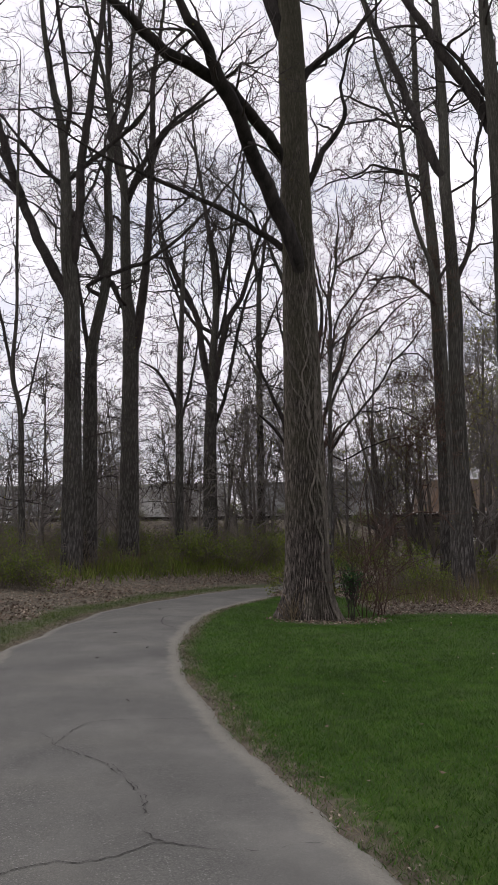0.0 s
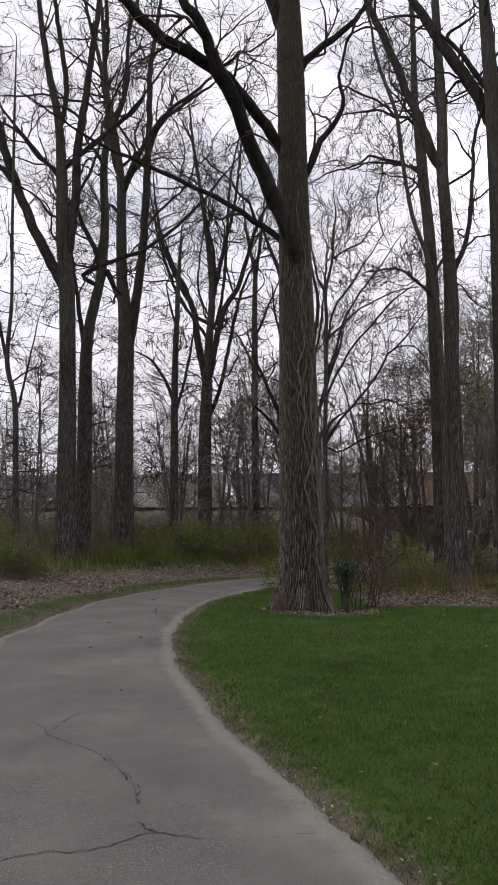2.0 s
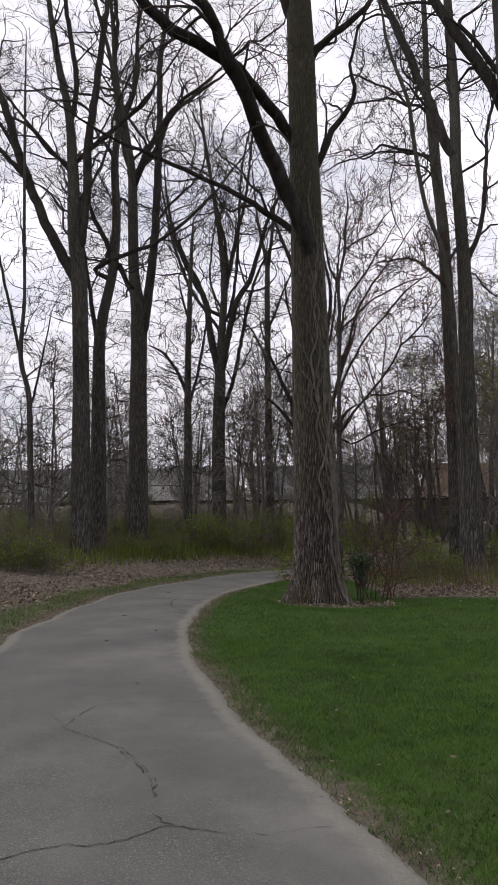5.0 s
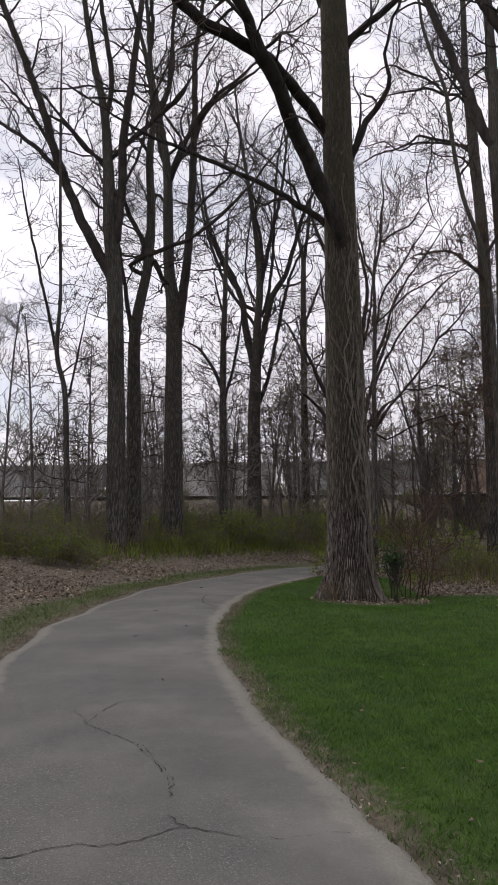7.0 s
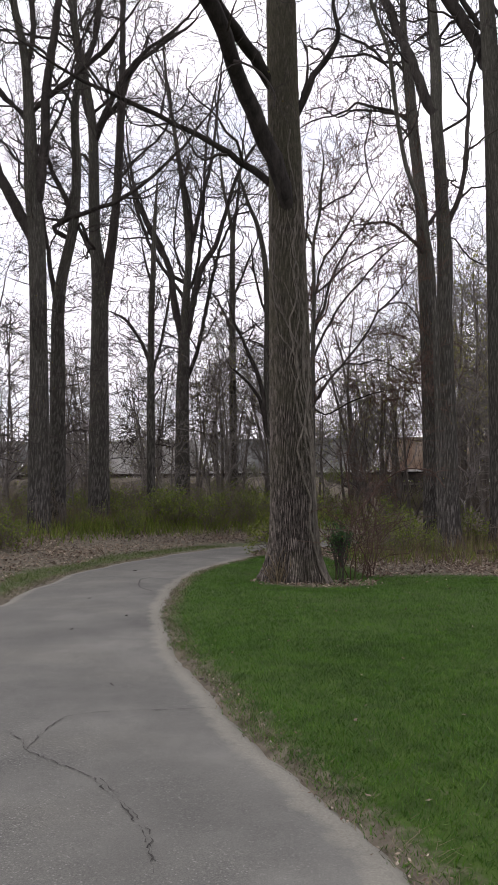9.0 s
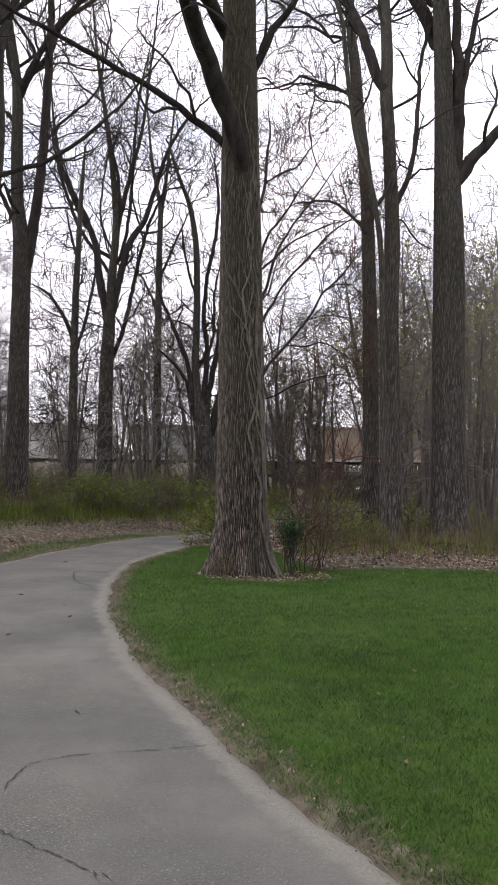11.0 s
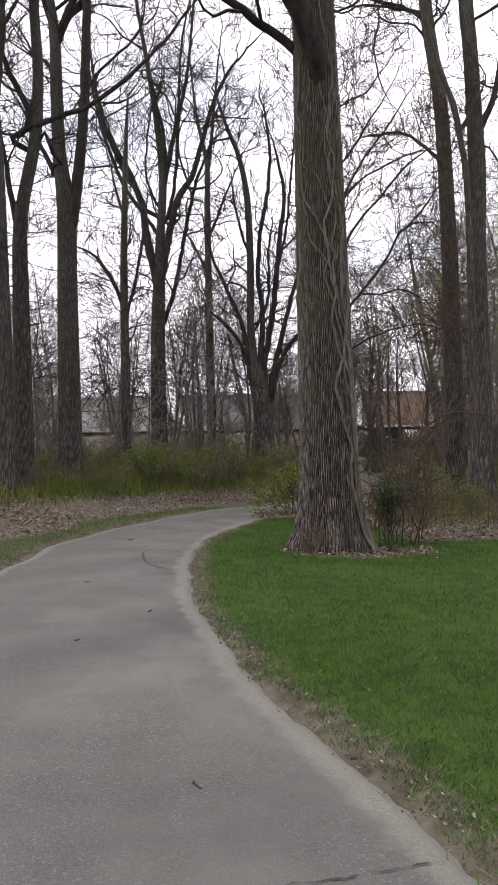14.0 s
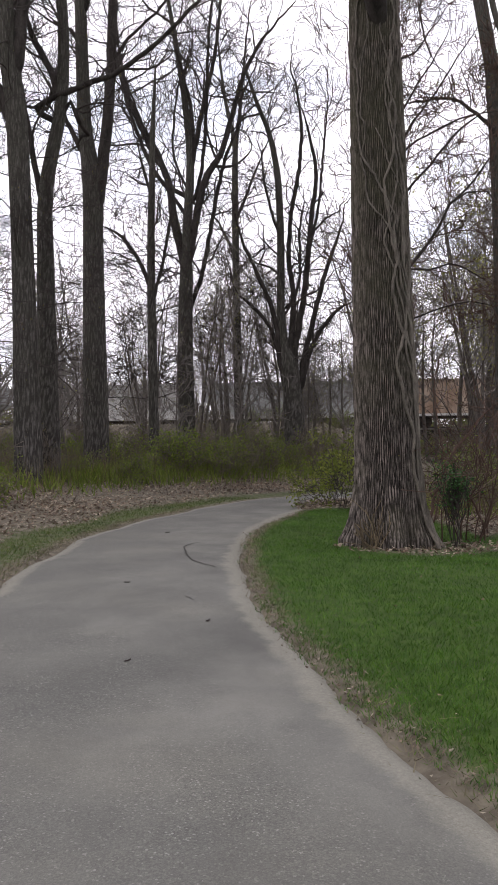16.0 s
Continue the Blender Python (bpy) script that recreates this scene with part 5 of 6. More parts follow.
# shrubs about the foot of the furrowed tree
near_rng = np.random.default_rng(77)
drooping = shrub("shrub", near_rng, 1.6, 2.8, 13, M_YOUNG, 0.065, 17, M_TWIG, "spreading shrub with drooping yellow-green leafy twigs", rise=0.1)
drooping.matrix_basis = pose(1.0, 23.0, 0)
thorny = shrub("bare_shrub", near_rng, 2.4, 1.3, 7, M_BUD, 0.045, 1, M_TWIG_RED, "upright brown thorny shrub beside the trunk", 0.6, rise=0.15)
thorny.matrix_basis = pose(2.75, 17.9, floor_at(2.75, 17.9))
young = shrub("young_tree", near_rng, 5.2, 1.6, 6, M_YOUNG, 0.06, 3, M_TWIG, "slender young tree hazed with yellow-green leaves", 0.8, fine=0.005)
tagged(young, category="tree")
young.matrix_basis = pose(4.7, 26.6, floor_at(4.7, 26.6))
ever = shrub("evergreen_shrub", near_rng, 1.05, 0.12, 6, M_DARKGREEN, 0.045, 9, M_TWIG, "small upright green shrub at the trunk's foot", rise=1.5)
ever.matrix_basis = pose(2.3, 17.2, floor_at(2.3, 17.2))


def bramble(x, y, canes, label, seed, mat):
    """A bare shrub of a few long bent canes (rows of sideways, back, height), with hanging side twigs."""
    r = np.random.default_rng(seed)
    ob = empty("bare_shrub", x, y, floor_at(x, y), label, "shrub")
    fuzz, tips = Soup(), []
    for pts, rad in canes:
        line = smooth_line(np.array(pts, float), 0.1)
        line[1:-1] += r.normal(0, 0.012, (len(line) - 2, 3))
        s = Soup()
        s.tube(line, np.linspace(rad, rad * 0.35, len(line)), 7)
        part("cane", s, mat, ob)
        for _ in range(int(len(line) * 0.7)):
            k = r.integers(4, len(line))
            a = r.uniform(0, 6.28)
            grow(r, fuzz, line[k], (math.cos(a), math.sin(a), r.uniform(-0.5, 0.6)), r.uniform(0.4, 1.0), 0.007, 1, tips, -0.1, 0.9, (3, 6), 0.15, 0.004, True)
    part("branchwork", fuzz, mat, ob)
    f = Soup()
    leaves(r, f, tips, 0.035, 1, 0.04, 0.35)
    part("foliage", f, M_BUD, ob)
    return ob


bramble(2.4, 19.8, [([(0, 0, -0.05), (0.1, 0, 0.5), (0.39, 0, 1.22), (0.7, 0, 1.65), (1.07, 0, 2.08), (1.5, 0, 2.33), (1.93, 0, 2.37), (2.27, 0, 2.25), (2.52, 0, 1.91)], 0.03),
                    ([(0.98, 0, 2.0), (1.3, -0.05, 1.92), (1.37, -0.1, 1.41), (1.53, -0.1, 1.0)], 0.014), ([(1.45, 0, 2.3), (1.7, 0.1, 2.75), (1.9, 0.1, 3.4)], 0.014), ([(0.1, 0.1, -0.05), (0.3, 0.3, 1.2), (0.2, 0.5, 2.6), (0.5, 0.6, 3.6)], 0.02)],
        "brown shrub with one long arching cane and hanging twigs", 31, M_TWIG_RED)
bramble(2.95, 18.2, [([(0, 0, -0.05), (0.0, 0, 0.22), (-0.24, 0, 0.77), (-0.3, 0, 1.15), (-0.1, 0, 1.26), (0.05, 0, 1.33)], 0.022), ([(-0.28, 0, 1.0), (-0.45, 0, 1.2), (-0.5, 0, 1.5)], 0.012), ([(0.05, 0.1, -0.05), (0.2, 0.1, 0.7), (0.15, 0.1, 1.5), (0.35, 0.1, 2.0)], 0.014)],
        "crooked thorny brown shrub beside the trunk", 32, M_TWIG_RED)
bramble(2.15, 17.8, [([(0.05, 0, -0.05), (0.04, 0, 0.52), (-0.14, 0, 0.84), (-0.02, 0, 1.05), (0.2, 0, 1.21)], 0.013)], "small crooked bare shoot at the trunk", 33, M_TWIG_RED)


def fallen_branch():
    r = np.random.default_rng(61)
    s = Soup()
    t = np.linspace(0, 1, 14)
    s.tube(np.stack([6.1 + 1.9 * t, 22.6 - 0.9 * t, 0.12 + 0.05 * np.sin(t * 5)], 1) + r.normal(0, 0.012, (14, 3)), 0.06 * (1.1 - 0.6 * t), 8)
    tagged(part("fallen_branch", s, M_LIMB), "dark fallen branch lying among the leaves", "branch")


fallen_branch()
suckers = shrub("bare_shrub", near_rng, 0.7, 0.7, 9, None, 0, 0, M_STALK, "thin dry shoots at the foot of the trunk", level=1)
suckers.matrix_basis = pose(1.0, 16.6, floor_at(1.0, 16.6))


# ---- stuff on the ground ----
def strewn(rng, n, x0, x1, y0, y1, keep):
    xy = np.stack([rng.uniform(x0, x1, n), rng.uniform(y0, y1, n)], 1)
    return xy[rng.random(len(xy)) < keep(xy)]


def ground_z(xy):
    b = beside_path(xy)
    return 0.015 * wave(xy[:, 0] * 1.7, xy[:, 1] * 1.3) + 0.02 * np.clip(b / 0.5, -1, 1) + wood_rise(xy) + hollow(xy)


def blades(name, xy, h0, h1, width, mat, label, rng, lean=0.6):
    n = len(xy)
    z = ground_z(xy)
    p = np.c_[xy, z - 0.005]
    a = rng.uniform(0, 6.28, n)
    side = np.stack([np.cos(a), np.sin(a), 0 * a], 1) * width * rng.uniform(0.6, 1.3, (n, 1))
    h = rng.uniform(h0, h1, n)
    tip = p + np.c_[rng.normal(0, lean, (n, 2)) * h[:, None], h]
    s = Soup()
    s.quads(np.stack([p - side, p + side, tip], 1))
    return tagged(part(name, s, mat, None, "", False), label, "grass", kind="stuff")


rng = np.random.default_rng(8)


def lawn(xy):
    b = beside_path(xy)
    return np.clip((b + 0.09 - 0.16 * np.abs(wave(xy[:, 0] * 4, xy[:, 1] * 4))) / 0.32, 0.0, 1) * (1 - litter_zone(xy)) * (0.75 + 0.25 * wave(xy[:, 0] * 3, xy[:, 1] * 3))


near = strewn(rng, 470000, -0.9, 5.8, 2.6, 12.5, lambda q: lawn(q) * right_of_path(q) * np.clip((12.5 - q[:, 1]) / 3.5, 0, 1) * np.clip((5.8 - q[:, 0]) / 1.6, 0, 1) * np.clip((q[:, 1] - 2.6) / 1.2, 0, 1))
blades("grass", near, 0.018, 0.042, 0.0028, M_GRASS, "short green mown lawn grass", rng)
mid = strewn(rng, 300000, -1.2, 8.5, 8.5, 22.5, lambda q: lawn(q) * right_of_path(q) * np.clip((q[:, 1] - 8.5) / 3.5, 0, 1))
blades("grass", mid, 0.02, 0.048, 0.004, M_GRASS, "short green mown lawn grass", rng)
wide = strewn(rng, 260000, -1, 15, -8, 21, lambda q: lawn(q) * right_of_path(q) * np.clip(np.maximum(np.maximum((q[:, 0] - 4.0) / 2, (4.0 - q[:, 1]) / 2), (q[:, 0] - 7) * (q[:, 1] - 8.5)), 0, 1))
blades("grass", wide, 0.02, 0.05, 0.0055, M_GRASS, "short green mown lawn grass", rng, 1.0)
verge = strewn(rng, 120000, -8, 0, 7, 27, lambda q: lawn(q) * ~right_of_path(q))
blades("grass", verge, 0.03, 0.08, 0.004, M_VERGE, "thin olive half-dry grass along the path's edge", rng)
fringe = strewn(rng, 110000, -1, 5, 3, 13, lambda q: right_of_path(q) * np.exp(-((beside_path(q) - 0.12) / 0.1) ** 2) * np.clip(0.55 + 0.6 * wave(q[:, 0] * 6, q[:, 1] * 6), 0.05, 1))
blades("grass", fringe, 0.01, 0.035, 0.003, M_GRASS, "thin worn grass creeping over the path's edge", rng, 1.0)
dry = strewn(rng, 420000, -5, 5, 3, 24, lambda q: np.exp(-((beside_path(q) - 0.13) / 0.13) ** 2) * np.clip(0.7 + 0.5 * wave(q[:, 0] * 7, q[:, 1] * 7), 0.1, 1))
blades("dry_grass", dry, 0.018, 0.05, 0.0035, M_DRYGRASS, "dry trampled grass at the path's edge", rng, 1.2)
tall = strewn(rng, 40000, -22, 3, 21, 44, lambda q: np.clip((beside_path(q) - 3.2) / 2, 0, 1) * ~right_of_path(q) * 0.8)
blades("dry_grass", tall, 0.3, 1.15, 0.006, M_STALK, "tall dry stalks among the shrubs", rng, 0.14)
herbs = strewn(rng, 110000, -22, 4, 21, 44, lambda q: np.clip((beside_path(q) - 2.6) / 2, 0, 1) * ~right_of_path(q) * np.clip(0.6 + 0.6 * wave(q[:, 0] * 0.5, q[:, 1] * 0.4), 0, 1))
blades("herbs", herbs, 0.12, 0.6, 0.02, M_GREEN, "knee-high green herbs under the trees", rng, 0.35)


right_herbs = strewn(rng, 26000, 2.6, 15, 19, 32, lambda q: np.clip((q[:, 1] - 19.4) / 2, 0, 1) * np.clip(0.5 + 0.6 * wave(q[:, 0], q[:, 1]), 0.05, 1) * (beside_path(q) > 0.6))
blades("herbs", right_herbs, 0.1, 0.55, 0.014, M_GREEN, "green herbs between the bare shrubs", rng, 0.35)
right_stalks = strewn(rng, 9000, 2.6, 15, 18.4, 30, lambda q: np.clip((q[:, 1] - 18.6) / 2, 0, 1) * (beside_path(q) > 0.6))
blades("dry_grass", right_stalks, 0.3, 1.0, 0.006, M_STALK, "dry stalks between the bare shrubs", rng, 0.2)


def leaf_litter(xy, size, label, seed):
    r = np.random.default_rng(seed)
    n = len(xy)
    p = np.c_[xy, ground_z(xy) + r.uniform(0.005, 0.06, n)]
    a = r.uniform(0, 6.28, n)
    u = np.stack([np.cos(a), np.sin(a), r.normal(0, 0.35, n)], 1) * size * r.uniform(0.6, 1.4, (n, 1))
    w = np.stack([-np.sin(a), np.cos(a), r.normal(0, 0.5, n)], 1) * size * 0.6 * r.uniform(0.7, 1.3, (n, 1))
    curl = np.c_[np.zeros((n, 2)), r.uniform(0, 0.5, n) * size]
    s = Soup()
    s.quads(np.stack([p - u + curl, p - w, p + u + curl, p + w], 1))
    return tagged(part("fallen_leaves", s, M_LITTER, None, "", False), label, "leaf litter", kind="stuff")


leaf_litter(strewn(rng, 110000, -14, 1, 8, 36, lambda q: litter_zone(q) * ~right_of_path(q) * np.clip((9.5 - beside_path(q)) / 5, 0.1, 1)), 0.034, "brown and grey fallen leaves beside the path", 1)
leaf_litter(strewn(rng, 80000, 0, 14, 15, 26, lambda q: litter_zone(q) * right_of_path(q)), 0.034, "pale curled fallen leaves under the trees", 2)
leaf_litter(strewn(rng, 900, -1, 7, 4, 18, lambda q: lawn(q) * right_of_path(q) * 0.25), 0.022, "a few pale leaves scattered on the lawn", 3)
leaf_litter(strewn(rng, 120000, -5, 4, 3, 24, lambda q: np.exp(-((beside_path(q) - 0.05) / 0.1) ** 2) * 0.4), 0.011, "crumbs of leaf and soil on the path's edge", 4)


crumb_rng = np.random.default_rng(91)
crumb_at = strewn(crumb_rng, 90000, -4, 5, 3, 22, lambda q: np.exp(-((beside_path(q) - 0.05) / 0.09) ** 2) * np.clip(0.35 + 0.8 * wave(q[:, 0] * 5, q[:, 1] * 5), 0, 1) * 0.6)
crumb = Soup()
crumb_p = np.c_[crumb_at, ground_z(crumb_at)]
crumb_s = crumb_rng.uniform(0.004, 0.016, (len(crumb_p), 1))
crumb_a = crumb_rng.uniform(0, 6.28, len(crumb_p))
crumb_c = [crumb_p + np.c_[np.cos(crumb_a + k * 2.09), np.sin(crumb_a + k * 2.09), 0 * crumb_a - 0.3] * crumb_s for k in range(3)]
crumb_top = crumb_p + np.c_[crumb_rng.normal(0, 0.3, (len(crumb_p), 2)), crumb_rng.uniform(0.5, 1.1, len(crumb_p))] * crumb_s
for k in range(3):
    crumb.quads(np.stack([crumb_c[k], crumb_c[(k + 1) % 3], crumb_top], 1))
tagged(part("soil_crumbs", crumb, M_CRUMB, None, "", False), "dark crumbs of soil and grit along the path's edge", "soil", kind="stuff")


def stick(x, y, turn, length, rad):
    s = Soup()
    r = np.random.default_rng(int(abs(x * 100)))
    t = np.linspace(-0.5, 0.5, 6)
    s.tube(np.stack([t * length, r.normal(0, 0.006, 6), np.full(6, rad)], 1), np.full(6, rad), 5)
    ob = tagged(part("fallen_twig", s, M_TWIG, None), "short dark twig lying on the path", "twig", "twigs on the path")
    off = np.sqrt(((CENTRE[:, :2] - (x, y)) ** 2).sum(1)).min() / (WIDTH / 2)
    ob.matrix_basis = pose(x, y, 0.035 * (1 - min(1, off) ** 2) + 0.006, 0, 0, turn)


for row in ((-0.12, 7.69, 120, 0.09, 0.003), (0.6, 8.03, 20, 0.035, 0.006), (-1.9, 13.3, 10, 0.06, 0.005), (-0.9, 11.6, 80, 0.06, 0.006), (-2.2, 18.0, 5, 0.08, 0.006), (-1.3, 10.4, 60, 0.06, 0.005)):
    stick(*row)


# ---- the railway ----
RAIL_Y, RAIL_Z = 73.6, 3.1


def make_bridge():
    ob = empty("railway_bridge", 12.5, RAIL_Y, 0, "dark steel girder railway bridge on concrete abutments", "bridge")
    for y in (-2.2, 2.2):
        s = Soup()
        s.box(-12, 12, y - 0.2, y + 0.2, 1.95, 2.75)
        s.box(-12, 12, y - 0.35, y + 0.35, 2.75, 2.83)
        s.box(-12, 12, y - 0.35, y + 0.35, 1.87, 1.95)
        part("girder", s, M_STEEL_DARK, ob, "riveted plate girder", False)
        for x in np.arange(-11.5, 12, 1.5):
            t = Soup()
            t.box(x - 0.05, x + 0.05, y - 0.33, y - 0.2, 1.95, 2.75)
            part("stiffener", t, M_STEEL_DARK, ob, "", False)
    s = Soup()
    s.box(-12, 12, -2.6, 2.6, 2.83, 2.98)
    part("deck", s, M_CONCRETE, ob, "pale worn deck edge", False)
    for x in (-11.2, 11.2):
        s = Soup()
        s.box(x - 1.0, x + 1.0, -3.2, 3.2, -0.2, 1.87)
        part("abutment", s, M_CONCRETE, ob, "stained concrete abutment", False)


make_bridge()
for k in (-0.72, 0.72):
    s = Soup()
    s.box(-90, 90, RAIL_Y + k - 0.035, RAIL_Y + k + 0.035, RAIL_Z - 0.15, RAIL_Z)
    s.box(-90, 90, RAIL_Y + k - 0.07, RAIL_Y + k + 0.07, RAIL_Z - 0.17, RAIL_Z - 0.14)
    tagged(part("rail", s, M_STEEL_DARK, None, "", False), "long rusty steel rail", "rail", kind="structure")
sl = Soup()
for x in np.arange(-89, 89, 0.6):
    sl.box(x - 0.12, x + 0.12, RAIL_Y - 1.3, RAIL_Y + 1.3, RAIL_Z - 0.34, RAIL_Z - 0.165)
tagged(part("sleepers", sl, M_STEEL_DARK, None, "", False), "dark timber sleepers under the rails", "sleepers", kind="stuff")


def wheelset(x, parent):
    for y in (-0.75, 0.75):
        s = Soup()
        th = np.linspace(0, 2 * np.pi, 20, endpoint=False)
        for r0, a, b in ((0.46, -0.06, 0.06), (0.50, 0.05 if y < 0 else -0.08, 0.08 if y < 0 else -0.05)):
            s.tube([(x, y + a, RAIL_Z + 0.46), (x, y + (a + b) / 2, RAIL_Z + 0.46), (x, y + b, RAIL_Z + 0.46)], [r0] * 3, 20)
        part("wheel", s, M_STEEL_DARK, parent, "", False)


def freight_car(mat, length, top, kind, label):
    """A freight car of the given height over the rails: a ribbed box car, or a hopper with sloping ends."""
    ob = empty("freight_car", 0, RAIL_Y, 0, label, "freight car", "cars of the train")
    h, w = length / 2 - 0.6, 1.5
    s = Soup()
    z0, z1 = RAIL_Z + 1.15, RAIL_Z + top
    if kind == "hopper":
        low = h - 2.6
        v = np.array([(-h, -w, z0 + 1.4), (h, -w, z0 + 1.4), (h, w, z0 + 1.4), (-h, w, z0 + 1.4), (-h, -w, z1), (h, -w, z1), (h, w, z1), (-h, w, z1), (-low, -w, z0), (low, -w, z0), (low, w, z0), (-low, w, z0)], float)
        s.v, s.n = [v], 12
        s.f = [[0, 8, 9, 1, 5, 4], [3, 7, 6, 2, 10, 11], [0, 4, 7, 3], [1, 2, 6, 5], [4, 5, 6, 7], [0, 3, 11, 8], [1, 9, 10, 2], [8, 11, 10, 9]]
    else:
        s.box(-h, h, -w, w, z0, z1)
    part("body", s, mat, ob, "", False)
    for x in np.linspace(-h + 0.1, h - 0.1, 15):
        r = Soup()
        zz = z0 + (1.4 if kind == "hopper" and abs(x) > h - 2.6 else 0)
        r.box(x - 0.05, x + 0.05, -w - 0.09, -w, zz, z1 - 0.05)
        part("rib", r, mat, ob, "", False)
    r = Soup()
    r.box(-h - 0.05, h + 0.05, -w - 0.12, w + 0.12, z1, z1 + 0.12)
    part("roof_edge", r, mat, ob, "", False)
    r = Soup()
    r.box(-h, h, -w - 0.1, w + 0.1, z0 - 0.18, z0)
    part("side_sill", r, M_CAR_PALE if mat is not M_STEEL_DARK else M_STEEL_DARK, ob, "", False)
    r = Soup()
    r.box(-length / 2, length / 2, -0.35, 0.35, RAIL_Z + 0.75, RAIL_Z + 1.1)
    part("centre_sill", r, M_STEEL_DARK, ob, "", False)
    for bx in (-h + 2.0, h - 2.0):
        for y in (-1.0, 1.0):
            t = Soup()
            t.box(bx - 1.25, bx + 1.25, y - 0.08, y + 0.08, RAIL_Z + 0.4, RAIL_Z + 0.62)
            t.box(bx - 0.5, bx + 0.5, y - 0.1, y + 0.1, RAIL_Z + 0.25, RAIL_Z + 0.78)
            part("truck_frame", t, M_STEEL_DARK, ob, "", False)
        for d in (-0.9, 0.9):
            wheelset(bx + d, ob)
    for x in (-h + 0.3, h - 0.3):
        t = Soup()
        for zz in np.arange(z0 + 0.3, z1, 0.4):
            t.box(x - 0.2, x + 0.2, -w - 0.16, -w - 0.12, zz, zz + 0.03)
        for xx in (-0.2, 0.2):
            t.box(x + xx - 0.02, x + xx + 0.02, -w - 0.16, -w - 0.12, z0, z1)
        part("ladder", t, M_CAR_PALE, ob, "", False)
    return ob


hop = freight_car(M_CAR_GREY, 16.5, 4.0, "hopper", "weathered grey covered hopper car standing on the rails")
pale = freight_car(M_CAR_PALE, 16.5, 4.0, "box", "faded pale grey box car with ribbed sides")
tan = freight_car(M_CAR_TAN, 16.5, 4.0, "box", "faded tan box car with ribbed sides")
order = [pale, hop, hop, pale, hop, tan, pale, hop, hop]
used = set()
for n, c in enumerate(order):
    x = -66 + n * 16.6
    if c.name in used:
        copy_thing(c, pose(x, RAIL_Y, 0))
    else:
        used.add(c.name)
        c.matrix_basis = pose(x, RAIL_Y, 0)


# ---- the wood behind ----
def wild_tree(seed, height, label, bud, each, chance, bud_size, twig, stems=1, levels=3, girth=0.011, reach=1.0, boughs=24, low=0.34, kids=(4, 6), fine=0.0105):
    rng = np.random.default_rng(seed)
    ob = empty("tree", 0, 0, 0, label, "tree", "trees of the far wood")
    trunk, crown, tips = Soup(), Soup(), []
    for k in range(stems):
        a = rng.uniform(0, 6.28)
        p, d = np.array((0.3 * math.cos(a) * (stems > 1), 0.3 * math.sin(a) * (stems > 1), -0.1)), np.array((0.12 * math.cos(a), 0.12 * math.sin(a), 1.0))
        pts = [p]
        for _ in range(12):
            d = unit(d + rng.normal(0, 0.05, 3) + np.array((0, 0, 0.03)))
            p = p + d * height * 0.8 / 12
            pts.append(p)
        rad = np.linspace(height * girth, 0.02, 13)
        trunk.tube(pts, rad, 8)
        for _ in range(boughs // stems + 4):
            f = rng.uniform(low, 1.0) * 12
            i = min(int(f), 11)
            q = pts[i] + (pts[i + 1] - pts[i]) * (f - i)
            an = rng.uniform(0, 6.28)
            grow(rng, crown, q, (math.cos(an), math.sin(an), 0.8), reach * height * rng.uniform(0.16, 0.3) * (1.25 - 0.05 * f), 0.05 * reach * (1.1 - f / 14), levels - 1, tips, 0.12, 0.8, kids, 0.2, fine, True)
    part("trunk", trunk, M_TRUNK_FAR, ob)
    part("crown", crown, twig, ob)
    if bud:
        s = Soup()
        leaves(rng, s, tips, bud_size, each, 0.16, chance)
        part("leafage", s, bud, ob)
    return ob


wild = [wild_tree(101, 15, "bare tree with fine grey twigs and first leaves", M_PINE, 1, 0.7, 0.09, M_TWIG_HAZED, 1, 3, 0.011, 1.0, 26, 0.42, (3, 6)), wild_tree(102, 13, "bare tree with budding twigs", M_PINE, 1, 0.7, 0.09, M_TWIG_HAZED, 2),
        wild_tree(103, 12, "small tree in first yellow-green leaf", M_PINE, 2, 0.9, 0.1, M_TWIG_HAZED, 2), wild_tree(104, 14, "nearly bare tree with pale grey twigs", M_PINE, 2, 0.7, 0.09, M_TWIG_HAZED, 3, 3, 0.009, 1.1, 21, 0.4, (3, 6)),
        wild_tree(105, 10, "thin young bare tree with level twigs", M_BUD, 1, 0.5, 0.06, M_TWIG_HAZED, 1, 3, 0.0055, 0.75, 18, 0.12, (3, 5), 0.009),
        wild_tree(106, 8, "slender bare sapling with wiry twigs", M_PINE, 1, 0.6, 0.06, M_TWIG_HAZED, 1, 3, 0.005, 0.8, 18, 0.1, (3, 5), 0.009),
        wild_tree(107, 11, "spreading tree hazed with small yellow-green leaves", M_PINE, 3, 1.0, 0.11, M_TWIG_HAZED, 3, 3, 0.011, 1.1, 12, 0.4, (3, 5))]
rng = np.random.default_rng(55)
spots = []
for x, y, k, sc in ((9.5, 33, 2, 0.75), (12.5, 36, 1, 0.95), (7.2, 44, 2, 0.85), (16.5, 46, 0, 1.1), (19, 40, 2, 1.0), (13.5, 55, 2, 1.0), (22, 52, 1, 1.1),
                    (9.0, 58, 2, 0.9), (2.0, 58, 2, 0.75), (11.0, 42, 1, 0.9), (9.8, 27.5, 2, 0.55),
                    (-13, 38, 5, 1.0), (-17, 46, 1, 0.8), (-20, 36, 4, 1.0), (-12.5, 28, 4, 1.2), (-15, 31, 0, 1.0), (-24, 52, 2, 0.8), (28, 44, 0, 1.1)):
    spots.append((x, y, k, sc))
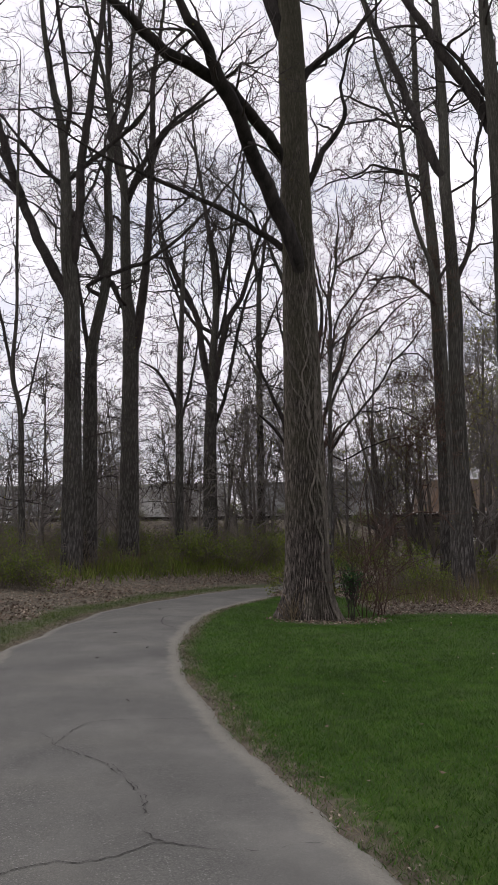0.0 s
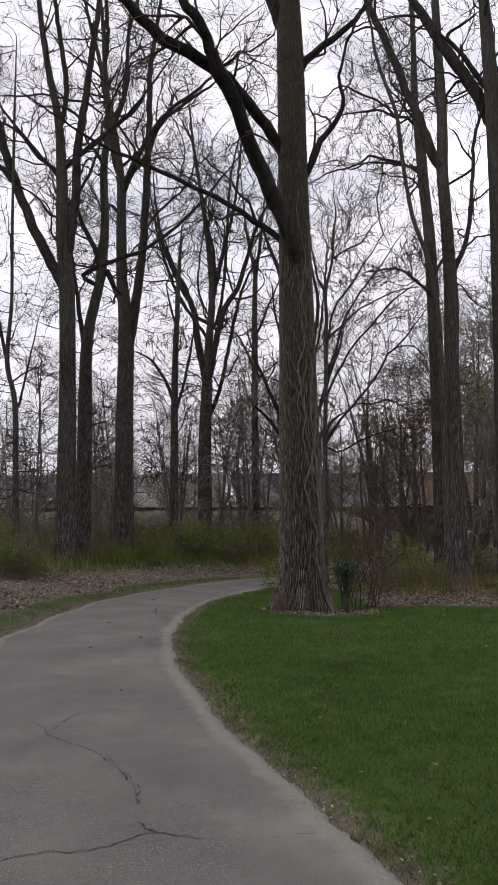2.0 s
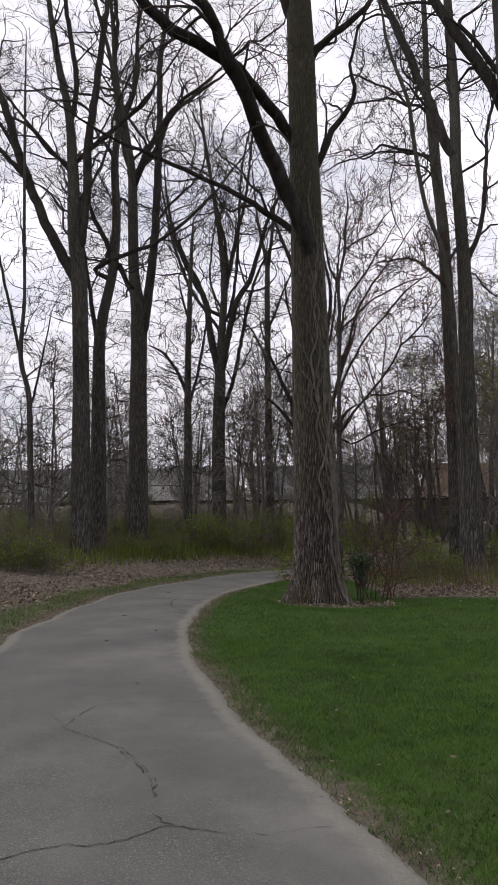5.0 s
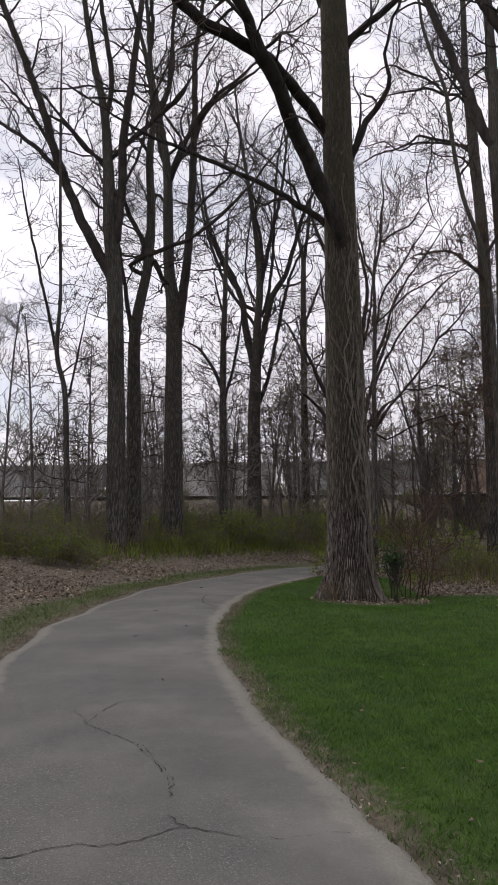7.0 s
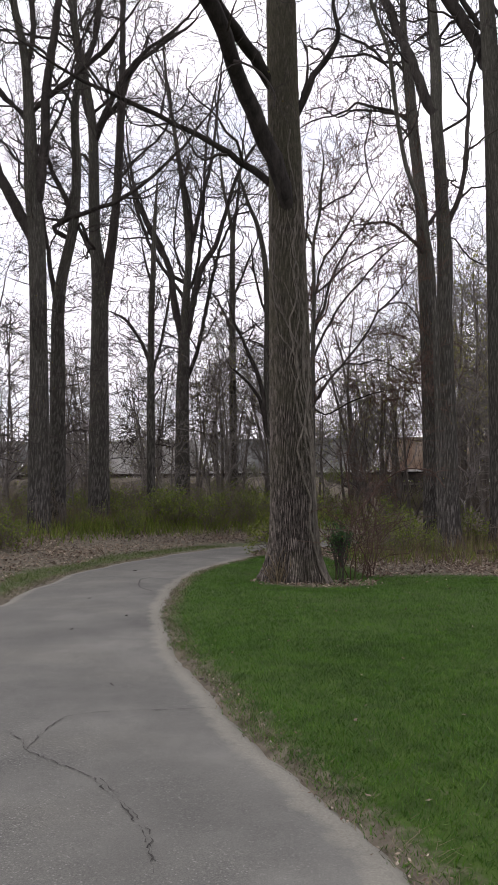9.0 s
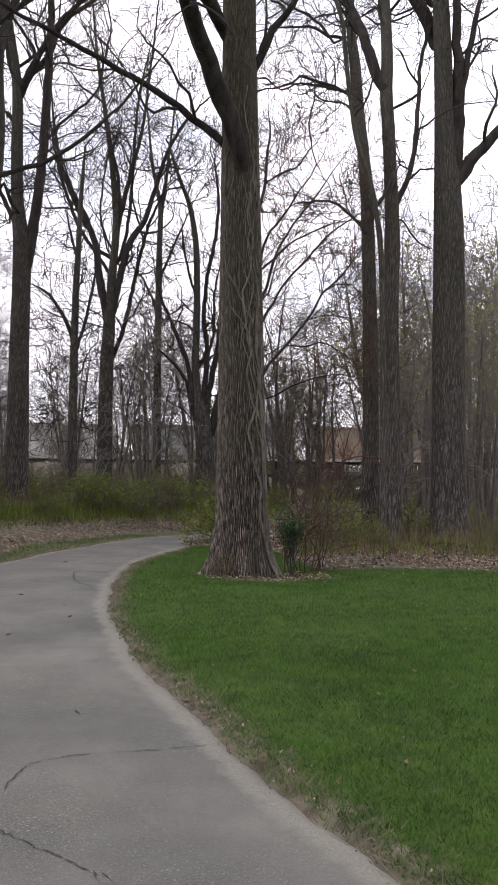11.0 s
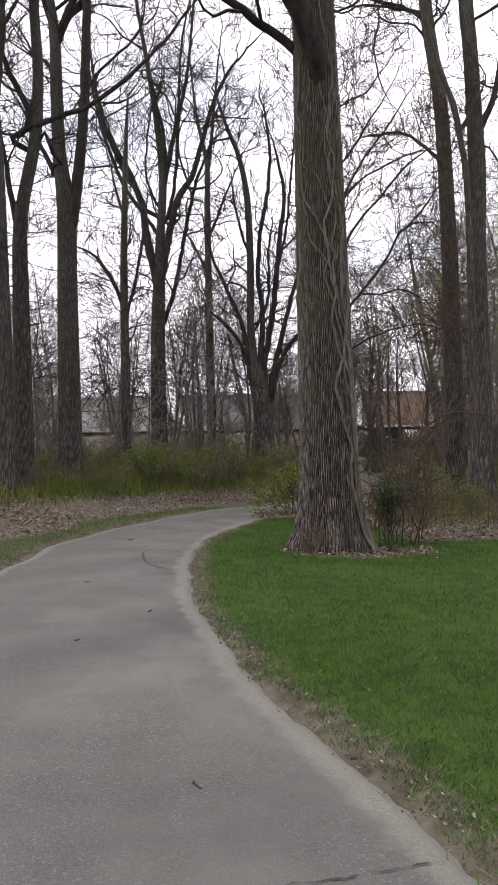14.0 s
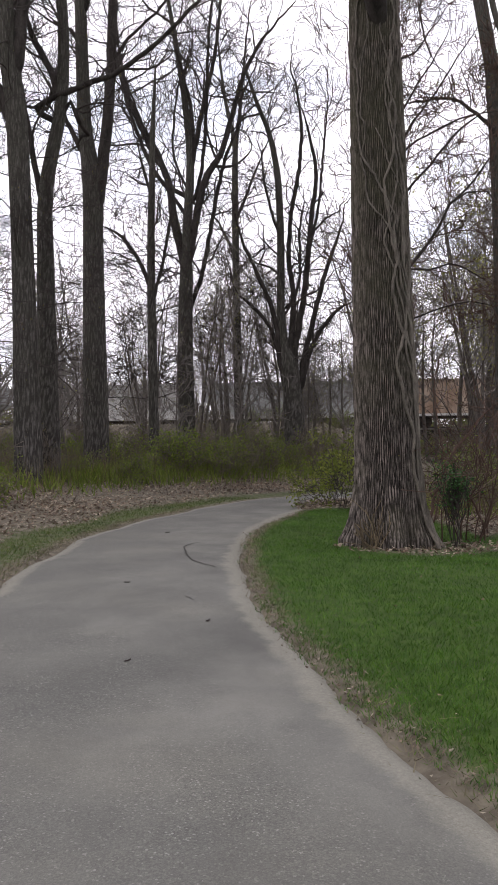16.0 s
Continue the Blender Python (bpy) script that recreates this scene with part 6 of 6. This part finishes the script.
for _ in range(3):
    spots.append((rng.uniform(3.5, 19), rng.uniform(42, 60), rng.integers(4), rng.uniform(0.85, 1.2)))
for x, y, sc in ((11.2, 31.5, 0.9), (13.4, 34, 1.0), (10.4, 38, 1.0), (15.5, 39, 1.2), (12.4, 47, 1.2), (17.5, 50, 1.3), (20.5, 45, 1.2), (5.2, 54, 0.8)):
    spots.append((x, y, 6, sc))
for _ in range(18):
    spots.append((rng.uniform(-16, 5), rng.uniform(45, 58), rng.choice((0, 1, 3)), rng.uniform(0.75, 1.0)))
spots += [(7.8, 54, 3, 1.2), (9.2, 44, 0, 1.1), (13.6, 56, 6, 1.3), (4.4, 52, 6, 0.95), (8.6, 39, 6, 0.9), (6.6, 47, 1, 1.0), (11.0, 49, 5, 1.2), (14.2, 41, 3, 1.1), (6.0, 50, 6, 1.05), (11.8, 52, 6, 1.3), (5.2, 46, 3, 1.15), (12.8, 50, 0, 1.35), (15.6, 53, 3, 1.4), (18.5, 47, 0, 1.4), (15, 44, 6, 1.6), (10.6, 46, 6, 1.5), (20, 50, 6, 1.6)]
stand = [(-8.1, 31.5), (-9.4, 29.0), (-11.0, 33.0), (-4.6, 36.5), (-6.2, 42.0), (-3.4, 43.5), (-9.2, 38.0), (-7.6, 46.0), (-12.5, 44.0), (-1.6, 46.0), (-0.6, 43.0), (1.2, 47.0), (2.6, 42.0), (3.8, 36.0), (5.0, 33.5), (7.4, 30.5), (8.8, 25.5),
         (-14.5, 36.0), (-10.2, 25.5), (-12.0, 24.0), (-5.4, 50.0), (0.4, 52.0), (6.6, 48.0), (9.4, 45.0), (13.5, 41.0), (5.6, 29.5), (12.2, 44.5), (4.4, 44.0), (-2.2, 38.5), (-8.6, 35.0)]
for n, (x, y) in enumerate(stand):
    if x > 3 and n % 3:
        continue
    spots.append((x, y, 4 + n % 2, rng.uniform(0.85, 1.3)))
for _ in range(56):
    x = rng.uniform(-50, 55) if _ < 48 else rng.uniform(4, 40)
    spots.append((x, rng.uniform(84, 125), rng.integers(4), rng.uniform(0.75, 1.1) * (1.15 if x > 4 else 0.75)))
done = set()
for x, y, k, sc in spots:
    z = floor_at(x, y)
    at = pose(x, y, z, 0, 0, rng.uniform(0, 360)) @ Matrix.Scale(sc, 4)
    ob = wild[k] if k not in done else copy_thing(wild[k], pose(0, 0, 0))
    done.add(k)
    ob.matrix_basis = at
